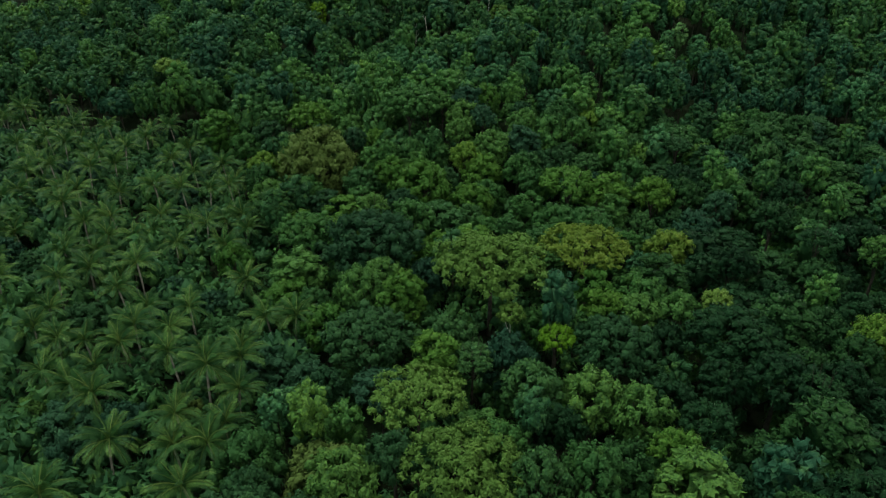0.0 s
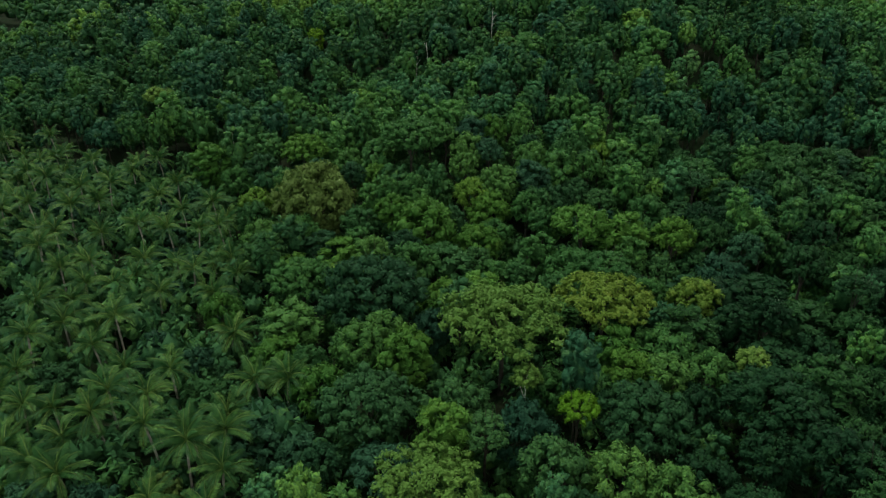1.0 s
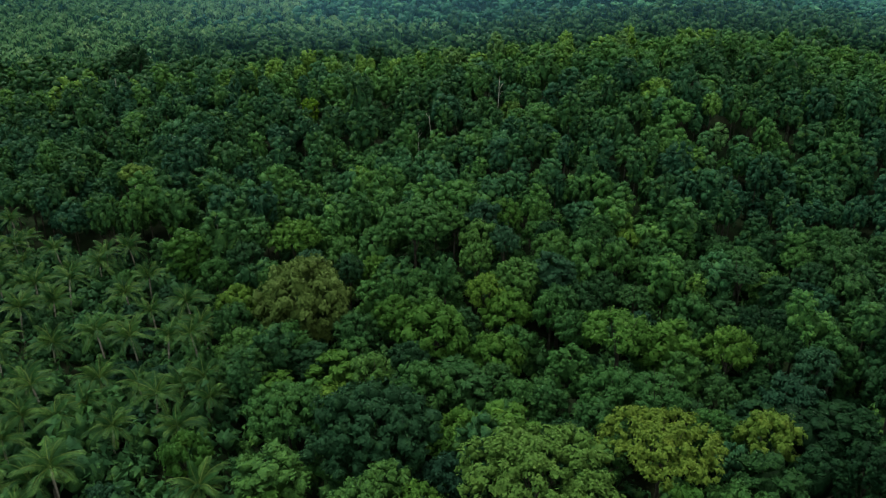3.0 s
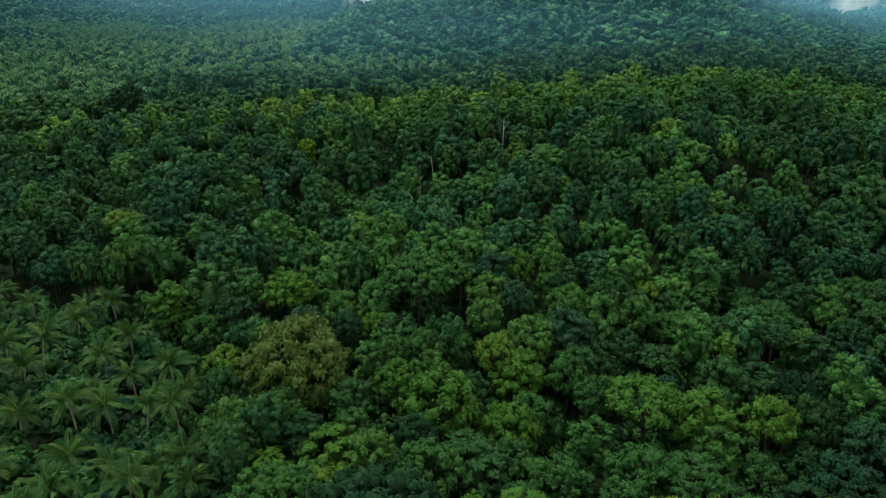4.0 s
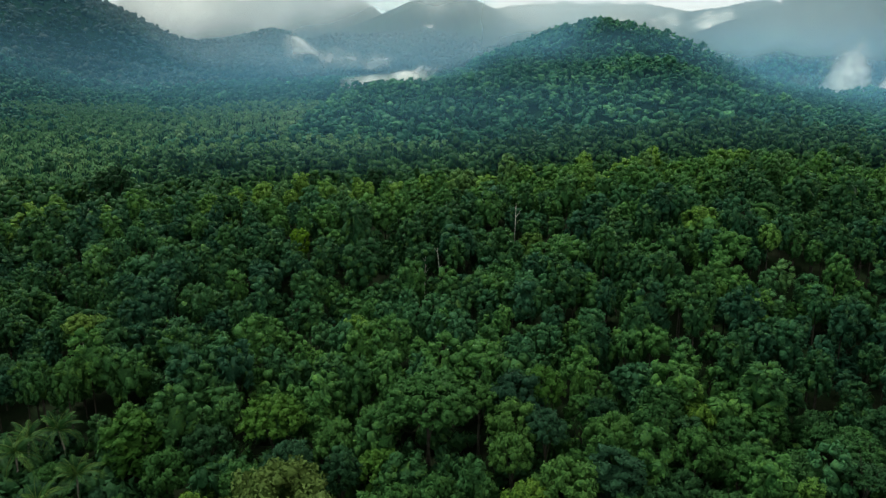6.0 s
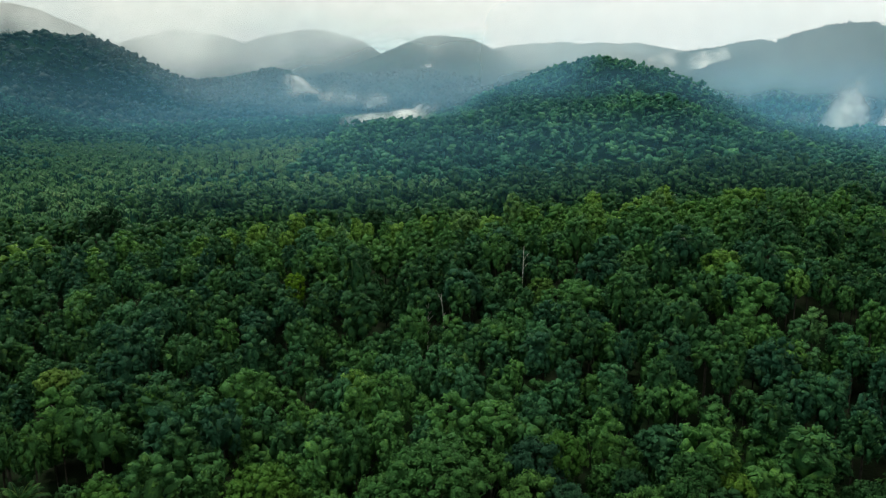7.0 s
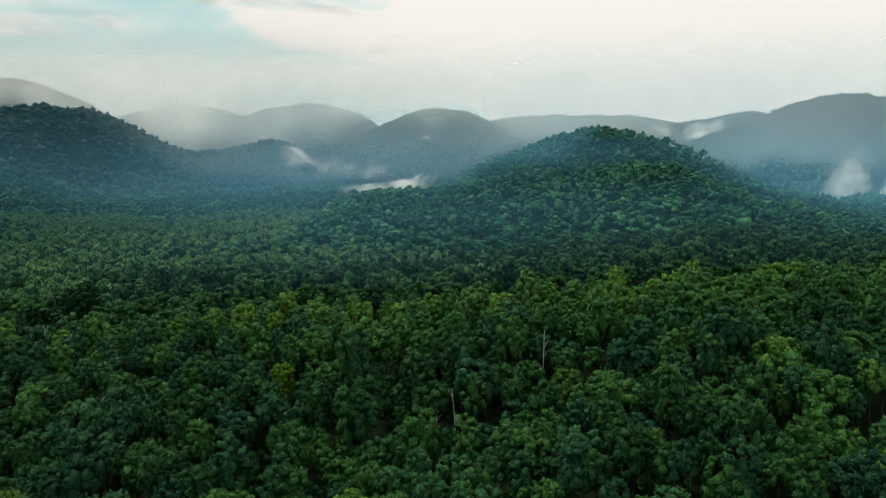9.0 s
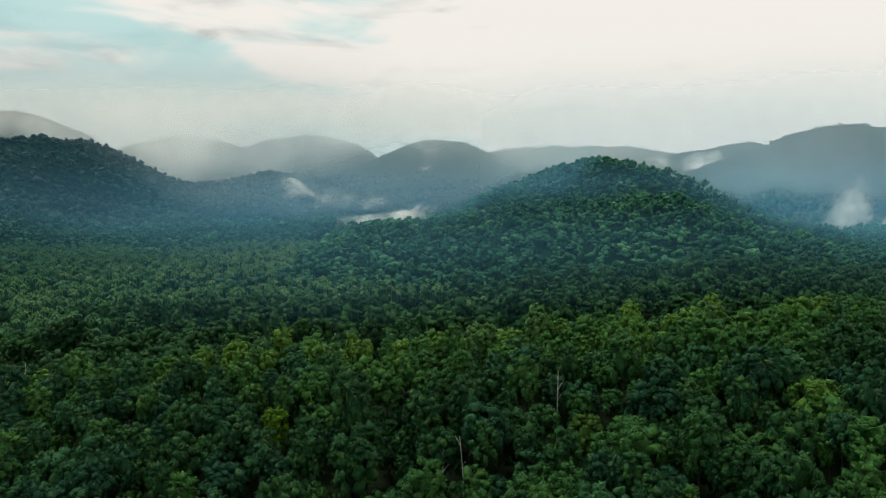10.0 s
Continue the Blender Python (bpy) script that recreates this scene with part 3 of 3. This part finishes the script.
def pale_tree(x, y, tall, lean, crown=0.0, tint="green"):
    """A slim pale trunk that stands clear of the woods, bare at the top or with a small crown."""
    r = np.random.default_rng(int(abs(x * 7 + y)))
    z = np.linspace(-0.5, tall, 9)
    q = z.clip(0) / tall
    stem = np.stack([lean * tall * q**1.5, 0.15 * np.sin(5 * q), z], -1)
    foot = new("pale_tree" if crown else "dead_tree")
    foot.matrix_basis = pose(x, y, height(x, y))
    part("trunk", mesh_of("trunk", *tube(stem, 0.13 * (1.1 - 0.6 * q), 6), PALE_BARK, smooth=True), foot, "slim pale grey trunk")
    for k in range(3):
        a, s = r.uniform(0, 6.28), stem[7 - k]
        e = s + np.array([np.cos(a), np.sin(a), 1.3]) * r.uniform(0.8, 1.8)
        part("branch", mesh_of("branch", *tube([s, (s + e) / 2 + np.array([0, 0, 0.1]), e], [0.07, 0.05, 0.02], 4), PALE_BARK, smooth=True), foot)
    if crown:
        key = ("round", 0, tint)
        if key not in CROWNS:
            CROWNS[key] = shape_mesh("crown", SHAPES["round"][0], LEAVES[tint])
        part("crown", CROWNS[key], foot, "", Matrix.Translation((lean * tall, 0, tall - 2.0)) @ Matrix.Scale(crown / 10, 4))
    PLANTED.append((x, y - 1.0, 1.6))
    PLANTED.append((x, y - 4.5, 1.8))
    return tagged(foot, "slim tree with a tall pale trunk above the forest" if crown else "dead tree with a bare pale trunk above the forest", "tree", "pale-trunked trees")


pale_tree(17.4, 280.0, 17.5, 0.02)
pale_tree(-5.4, 260.0, 16.0, -0.06)
pale_tree(-10.0, 262.0, 13.0, 0.03)
pale_tree(-20.5, 223.0, 14.5, 0.0, 5.5, "green")
pale_tree(-65.5, 220.5, 15.0, -0.03, 6.0, "fresh")
pale_tree(-89.0, 226.5, 15.5, 0.0, 7.5, "yellow")
pale_tree(-150.0, 362.0, 19.0, 0.0)
pale_tree(11.0, 96.0, 12.0, 0.02, 5.0, "yellow")

# ---- the grove of palms and the near forest ----
GROVE = [(-150, 214), (-111, 212), (-66, 192), (-52, 164), (-36, 130), (-31, 107), (-21, 97), (-21, 88), (-29, 79), (-27, 40), (-80, 40), (-150, 100)]


def in_grove(x, y):
    inside = False
    for (ax, ay), (bx, by) in zip(GROVE, GROVE[1:] + GROVE[:1]):
        if (ay > y) != (by > y) and x < ax + (y - ay) / (by - ay) * (bx - ax):
            inside = not inside
    return inside


def free(x, y, r):
    return all((x - a) ** 2 + (y - b) ** 2 > (0.62 * c + r) ** 2 for a, b, c in PLANTED)


def seen_strip(x, y, spare=30.0):
    """Inside the wedge of land that the flight looks over."""
    return abs(x) < 0.61 * y + spare


def plant_near():
    r = random.Random(4)
    for y0 in np.arange(42, 215, 6.5):
        for x0 in np.arange(-160, 0, 6.5):
            x, y = x0 + r.uniform(-1.9, 1.9), y0 + r.uniform(-1.9, 1.9)
            if not in_grove(x, y) or not seen_strip(x, y, 22.0) or r.random() < 0.14 or not free(x, y, 1.0):
                continue
            if r.random() < (0.74 if y < 165 else 0.5):
                palm(x, y, r.uniform(6.5, 11.0), r.uniform(1.0, 1.28))
            else:
                tree(x, y, r.uniform(5.5, 8.5), r.uniform(5.5, 9.0), r.choice(("teal", "dark", "green", "teal")), "round")
    count = 0
    for y0 in np.arange(42, 192, 6.0):
        for x0 in np.arange(-170, 170, 6.0):
            x, y = x0 + r.uniform(-2.8, 2.8), y0 + r.uniform(-2.8, 2.8)
            w = r.uniform(6.5, 11.0)
            if in_grove(x, y) or not seen_strip(x, y, 22.0) or not free(x, y, 0.25 * w) or count > 300:
                continue
            # right side and lower right get the shade-coloured leaves
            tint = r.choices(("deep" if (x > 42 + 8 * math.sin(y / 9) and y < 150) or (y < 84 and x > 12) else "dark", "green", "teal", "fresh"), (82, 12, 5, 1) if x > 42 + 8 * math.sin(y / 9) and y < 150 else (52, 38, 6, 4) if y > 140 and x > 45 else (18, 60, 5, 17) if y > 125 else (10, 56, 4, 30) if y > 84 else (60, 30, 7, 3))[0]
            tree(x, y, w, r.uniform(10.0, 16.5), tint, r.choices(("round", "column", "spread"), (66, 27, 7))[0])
            count += 1


plant_near()

# ---- woods past the near trees ----


def scatter(name, shapes, places, material, label, category, rng):
    """Many plants as one mesh: places are rows of x, y, z, turn, width, tallness, tone."""
    V, F3, F4, T, off = [], [], [], [], 0
    for x, y, z, a, w, h, tone in places:
        lv, lf, cv, cf = shapes[rng.integers(len(shapes))]
        c, s = np.cos(a) * w, np.sin(a) * w
        v = np.concatenate([lv, cv]) if len(cv) else lv
        V.append(np.stack([v[:, 0] * c - v[:, 1] * s + x, v[:, 0] * s + v[:, 1] * c + y, v[:, 2] * h + z], -1).astype(np.float32))
        (F4 if lf.shape[1] == 4 else F3).append(lf + off)
        if len(cf):
            F3.append(cf + off + len(lv))
        T.append(np.full(len(v), tone, np.float32))
        off += len(v)
    faces = [np.concatenate(f) for f in (F4, F3) if f]
    me = mesh_of(name, np.concatenate(V), faces, [material], np.concatenate(T), smooth=True)
    return tagged(new(name, me), label, category, kind="stuff")


def stems(name, places, material, label):
    rows = [tube([(x, y, z), (x, y, z + t)], [r, r * 0.6], 5) for x, y, z, t, r in places]
    return tagged(new(name, mesh_of(name, *joined(rows), material)), label, "trunks", kind="stuff")


def palm_land(x, y, z):
    """Where the valley floor is planted with palms, between strips of darker woodland."""
    open_floor = (z < valley(x, y) + 9 + 10 * value_noise(x, y, 90)) & (y > 505 + 60 * value_noise(x, y, 80) + 0.35 * np.minimum(x + 90, 0)) & (x < 10 - 0.42 * (y - 540) + 30 * value_noise(y, x, 60))
    strips = np.exp(-(((x + 165) / 110) ** 2) - ((y - 606 - 0.12 * (x + 165)) / 20) ** 2) + np.exp(-(((x + 95) / 120) ** 2) - ((y - 505) / 22) ** 2)
    return open_floor & (strips + 0.5 * value_noise(x, y, 40) < 0.5)


def plant_woods():
    rng = np.random.default_rng(8)
    mid = [clump_shape(70 + k, 3.4, 9.5, 40, 430, 0.68, 0.86) for k in range(8)]
    mid += [clump_shape(80 + k, 4.0, 7.8, 40, 430, 0.70, 0.92, bottom=-0.7) for k in range(8)]
    mid += [clump_shape(60 + k, 3.0, 11.0, 40, 430, 0.68, 0.82, drape=1.0, loose=(0.7, 1.25)) for k in range(6)]
    rear = [clump_shape(75 + k, 3.8, 9.0, 9, 45, 1.0, 1.8) for k in range(8)]
    shrub = [crown_shape(95 + k, 2.6, 3.2, 7, 14, 0.8, bottom=-0.3, lobe=0.5, core=0.85, small=True) for k in range(4)]
    places, cool, behind, low, trunks = [], [], [], [], []
    for y0 in np.arange(44, 200, 5.3):
        for x0 in np.arange(-150, 150, 5.3):
            x, y = x0 + rng.uniform(-1.8, 1.8), y0 + rng.uniform(-1.8, 1.8)
            if seen_strip(x, y, 20) and rng.random() < 0.8:
                s = rng.uniform(1.1, 1.8) if in_grove(x, y) else rng.uniform(0.8, 1.4)
                # undergrowth toned darkest in the grove, shade between palms put into its colour
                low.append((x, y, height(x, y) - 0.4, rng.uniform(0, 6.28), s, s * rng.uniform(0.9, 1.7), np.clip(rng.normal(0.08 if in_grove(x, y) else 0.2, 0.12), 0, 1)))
    near = np.array([(a, b, c) for a, b, c in PLANTED])
    for y0 in np.arange(62, 560, 6.0):
        for x0 in np.arange(-330, 380, 6.0):
            x, y = x0 + rng.uniform(-2.6, 2.6), y0 + rng.uniform(-2.6, 2.6)
            if in_grove(x, y) or not seen_strip(x, y, 14):
                continue
            if bool(palm_land(x, y, height(x, y))) and rng.random() < 0.95:
                continue
            if y > 345 and rng.random() < 0.5:
                continue
            if np.any((near[:, 0] - x) ** 2 + (near[:, 1] - y) ** 2 < (0.7 * near[:, 2] + 1.8) ** 2):
                continue
            z = height(x, y)
            patch = value_noise(x, y, 38) + 0.35 * value_noise(x, y, 12)
            # sunlit ridge crest put into leaf tone: lighter along the top
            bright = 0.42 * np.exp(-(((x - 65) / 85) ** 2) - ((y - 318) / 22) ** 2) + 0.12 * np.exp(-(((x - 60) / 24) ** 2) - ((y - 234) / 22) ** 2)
            # lower tone to the left, in patches and behind the ridge
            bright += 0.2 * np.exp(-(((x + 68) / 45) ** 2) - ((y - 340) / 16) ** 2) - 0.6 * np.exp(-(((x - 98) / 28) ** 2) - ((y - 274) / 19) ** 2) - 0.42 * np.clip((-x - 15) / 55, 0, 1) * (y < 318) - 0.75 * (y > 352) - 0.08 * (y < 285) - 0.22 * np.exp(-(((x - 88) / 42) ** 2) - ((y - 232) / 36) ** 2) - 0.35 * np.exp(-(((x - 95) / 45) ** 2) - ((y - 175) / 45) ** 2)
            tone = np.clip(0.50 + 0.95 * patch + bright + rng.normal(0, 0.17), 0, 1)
            lift = rng.uniform(1.0, 10.5)
            w = rng.uniform(0.6, 0.95) if rng.random() < 0.68 else rng.uniform(0.95, 1.35)
            h = w**0.7 * rng.uniform(0.85, 1.2)
            blue = rng.random() < 0.22 + 0.9 * value_noise(x + 500, y, 30)
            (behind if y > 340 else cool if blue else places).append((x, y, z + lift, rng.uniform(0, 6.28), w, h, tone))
            if y < 340:
                trunks.append((x, y, z - 0.5, lift + 4.5, 0.2))
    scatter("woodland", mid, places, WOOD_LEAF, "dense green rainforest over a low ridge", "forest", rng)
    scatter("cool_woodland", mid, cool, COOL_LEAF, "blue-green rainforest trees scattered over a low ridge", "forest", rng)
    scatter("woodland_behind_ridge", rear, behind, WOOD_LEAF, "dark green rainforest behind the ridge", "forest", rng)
    scatter("undergrowth", shrub, low, WOOD_LEAF, "leafy undergrowth coloured dark as shade below the trees and palms", "undergrowth", rng)
    stems("woodland_trunks", trunks, BARK, "brown trunks standing in the rainforest")


def far_palm_shape(seed):
    rng = np.random.default_rng(seed)
    n = 13
    a = np.arange(n) * 2.4 + rng.uniform(-0.3, 0.3, n)
    e = rng.uniform(0.0, 1.35, n)
    d = np.stack([np.cos(a) * np.cos(e), np.sin(a) * np.cos(e), np.sin(e)], -1)
    mid = d * 2.2
    tip = mid + np.stack([np.cos(a) * 1.6, np.sin(a) * 1.6, np.sin(e) * 0.6 - 1.9], -1)
    side = np.stack([-np.sin(a), np.cos(a), 0 * a], -1) * 0.65
    v1, f1 = kites(0 * d, mid + 0.4 * (tip - mid), side * 0.8, 0 * side)
    v2, f2 = kites(mid * 0.8, tip, side, 0 * side)
    v3, f3 = tube([(0, 0, -11), (0, 0, 0)], [0.3, 0.2], 3)
    v, f = joined([(v1, f1), (v2, f2), (v3, f3)])
    return v, f, np.zeros((0, 3)), np.zeros((0, 3), int)


def lattice(rng, x0, x1, y0, y1, step, loose):
    X, Y = np.meshgrid(np.arange(x0, x1, step), np.arange(y0, y1, step))
    x, y = X.ravel() + rng.uniform(-loose, loose, X.size), Y.ravel() + rng.uniform(-loose, loose, X.size)
    keep = np.abs(x + 0.03 * y) < 0.61 * y + 15
    return x[keep], y[keep]


def rows_of(rng, x, y, z, lift, wide, tall, tone):
    n = len(x)
    return np.stack([x, y, z + rng.uniform(*lift, n), rng.uniform(0, 6.28, n), rng.uniform(*wide, n), rng.uniform(*tall, n), np.clip(tone, 0, 1)], -1)


def plant_far():
    rng = np.random.default_rng(9)
    x, y = lattice(rng, -1000, 100, 400, 1500, 7.6, 2.4)
    z = ground(x, y)
    luck = rng.random(len(x))
    keep = palm_land(x, y, z) & (luck > np.where(y > 1150, 0.3, 0.06))
    x, y, z = x[keep], y[keep], z[keep]
    # tone falls to the west: that side's shade is put into leaf colour
    tone = rng.normal(0.42, 0.25, len(x)) + 0.8 * value_noise(x, y, 120) + 0.75 * np.clip((x + 150) / 230, -1, 0.3) + 0.4 * np.exp(-(((x + 60) / 130) ** 2) - ((y - 720) / 150) ** 2)
    scatter("palm_plantation", [far_palm_shape(k) for k in range(5)], rows_of(rng, x, y, z, (8.0, 14.0), (0.75, 1.1), (1.2, 1.7), tone), HAZED_PALM_LEAF, "wide plantation of coconut palms on the valley floor", "palm plantation", rng)

    blobs = [clump_shape(90 + k, 3.3, 8.0, 3, 6, 1.2, 2.3, bottom=-0.2, loose=(0.6, 1.3), heart=False) for k in range(10)]
    x, y = lattice(rng, -1000, 1000, 550, 1420, 8.5, 3.8)
    z = ground(x, y)
    luck = rng.random(len(x))
    keep = (y > 560) & (~palm_land(x, y, z) | (luck < 0.06)) & ~((y > 1100) & (np.abs(x - 230) > 440)) & ((ground(x, y + 25) > z - 7) | (y < 700))
    x, y, z = x[keep], y[keep], z[keep]
    # western slopes toned down as if shaded, through leaf colour
    tone = 0.42 + 0.9 * value_noise(x, y, 130) + 0.5 * value_noise(x, y, 45) + rng.normal(0, 0.3, len(x)) - 0.45 * np.clip((-110 - x) / 80, 0, 1)
    scatter("hill_forest", blobs, rows_of(rng, x, y, z, (-3.5, 4.5), (0.7, 1.55), (0.75, 1.4), tone), HAZED_LEAF, "dark green forest covering the hills beyond the valley", "forest", rng)

    tufts = [clump_shape(100 + k, 4.0, 9.0, 1, 2, 2.4, 5.6, bottom=-0.2, loose=(0.2, 0.8), heart=False) for k in range(10)]
    x, y = lattice(rng, -1800, 1900, 1100, 2600, 12.4, 6.0)
    z = ground(x, y)
    keep = ~((y < 1420) & (np.abs(x - 230) < 440)) & (ground(x, y + 30) > z - 5) & ~(palm_land(x, y, z) & (y < 1600) & (rng.random(len(x)) < 0.7))
    x, y, z = x[keep], y[keep], z[keep]
    tone = 0.40 + 1.0 * value_noise(x, y, 210) + 0.6 * value_noise(x, y, 60) + rng.normal(0, 0.14, len(x))
    scatter("mountain_forest", tufts, rows_of(rng, x, y, z, (-6.5, -2.0), (0.8, 1.5), (0.7, 1.25), tone), HAZED_MOUNTAIN_LEAF, "forest on distant misty mountainsides, leaves tinted blue-green for haze", "forest", rng)


plant_woods()
plant_far()

# ---- mist over the valley and between the hills ----


def rise(v, lo, hi):
    q = np.clip((v - lo) / (hi - lo), 0, 1)
    return q * q * (3 - 2 * q)


def grid_faces(n, m):
    i = np.arange(n * m).reshape(n, m)
    return np.stack([i[:-1, :-1], i[:-1, 1:], i[1:, 1:], i[1:, :-1]], -1).reshape(-1, 4)


def mist_sheet(y, slant, reach, strength, material, label, low=(2.0, 60.0), fade=(300.0, 700.0), shade=0.0, east=0.0):
    """A standing layer of haze that thins out towards the ground and towards its top; shade thins it westward,
    darkening that side as if shaded.
    """
    xs, zs = np.linspace(-reach, reach, 90), np.linspace(-10, max(fade[1], 0.5 * y) if y > 900 else fade[1], 64)
    X, Z = np.meshgrid(xs, zs)
    Y = y + slant * X + 50 * value_noise(X, 0 * X + y, 400)
    # the shaded western hills are imitated by thinner haze, not by less light
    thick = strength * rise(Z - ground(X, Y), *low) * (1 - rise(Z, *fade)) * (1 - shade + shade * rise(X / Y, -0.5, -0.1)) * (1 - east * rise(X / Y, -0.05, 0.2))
    me = mesh_of("mist", np.stack([X, Y, Z], -1).reshape(-1, 3), grid_faces(*X.shape), material, thick.ravel(), "thick", smooth=True)
    return tagged(new("mist", me), label, "mist", kind="stuff")


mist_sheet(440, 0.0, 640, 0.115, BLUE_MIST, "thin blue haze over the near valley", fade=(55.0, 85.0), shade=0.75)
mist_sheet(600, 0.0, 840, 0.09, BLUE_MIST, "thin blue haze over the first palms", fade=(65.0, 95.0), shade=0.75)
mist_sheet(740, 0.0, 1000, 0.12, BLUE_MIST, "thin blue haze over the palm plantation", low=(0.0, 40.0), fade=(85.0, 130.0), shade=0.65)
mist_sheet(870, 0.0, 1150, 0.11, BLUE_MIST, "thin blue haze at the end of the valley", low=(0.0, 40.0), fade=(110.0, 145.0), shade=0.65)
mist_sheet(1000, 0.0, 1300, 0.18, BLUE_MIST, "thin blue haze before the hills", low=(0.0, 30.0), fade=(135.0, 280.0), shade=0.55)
mist_sheet(1390, -0.2, 1900, 0.20, PALE_MIST, "pale haze between the hills", low=(0.0, 40.0), fade=(240.0, 400.0), shade=0.6, east=-1.1)
mist_sheet(1980, 0.0, 2600, 0.13, PALE_MIST, "pale haze in front of the far mountains", fade=(260.0, 400.0))
mist_sheet(2800, 0.0, 3200, 0.66, CLOUD_MIST, "low grey cloud hanging before the mountains", low=(20.0, 200.0), fade=(440.0, 680.0), east=0.5)
mist_sheet(3330, 0.0, 3600, 0.90, CLOUD_MIST, "low grey cloud hanging over the mountain tops", low=(20.0, 200.0), fade=(500.0, 740.0), east=0.85)


def wisp(x, y, z, wide, tall, seed, strength=0.9, tilt=0.0):
    """A ragged tuft of white cloud clinging to a slope."""
    u, v = np.meshgrid(np.linspace(-1, 1, 48), np.linspace(-1, 1, 34))
    ragged = fractal(u * 100 + 700 * seed, v * 130 * tall / wide + 300, 80, 6)
    body = 1.0 - np.sqrt((u * (1.0 + 0.3 * v)) ** 2 + (v + 0.25 * value_noise(u * 100, v * 0 + 50 * seed, 60)) ** 2)
    thick = rise(body + 1.3 * ragged, 0.05, 1.05) ** 1.3 * rise(1 - np.abs(u), 0, 0.3) * rise(1 - np.abs(v), 0, 0.3)
    X = x + u * wide / 2
    Z = z + v * tall / 2 + tilt * u * wide / 2
    Y = y + 0.12 * wide * fractal(u * 100, v * 100 + 90 * seed, 90, 2)
    me = mesh_of("cloud_wisp", np.stack([X, Y, Z], -1).reshape(-1, 3), grid_faces(*u.shape), WHITE_MIST, strength * thick.ravel(), "thick", smooth=True)
    return tagged(new("cloud_wisp", me), "ragged white wisp of cloud clinging to a wooded slope", "cloud", "cloud wisps", "stuff")


wisp(-72, 1006, 68, 140, 34, 1, 0.6, 0.10)
wisp(-18, 1008, 80, 62, 42, 2, 0.7, 0.2)
wisp(-241, 1420, 132, 130, 50, 3, 0.5, -0.15)
wisp(-159, 1400, 114, 150, 52, 4, 0.35, -0.1)
wisp(-97, 1380, 100, 90, 50, 8, 0.3, 0.1)
wisp(606, 1150, 66, 150, 120, 5, 0.9, 0.4)
wisp(690, 1150, 52, 130, 130, 6, 0.9, 0.3)
wisp(560, 1150, 78, 110, 60, 7, 0.45, 0.1)
wisp(534, 2000, 200, 110, 100, 21, 0.9, -0.2)
wisp(720, 2200, 232, 200, 80, 22, 0.9, 0.12)
wisp(820, 2200, 240, 170, 66, 23, 0.9, 0.2)
wisp(30, 2280, 228, 130, 40, 9, 0.5, -0.1)
wisp(-14, 2790, 360, 200, 110, 11, 0.22, -0.2)
wisp(536, 1450, 110, 32, 30, 13, 0.7, 0.0)
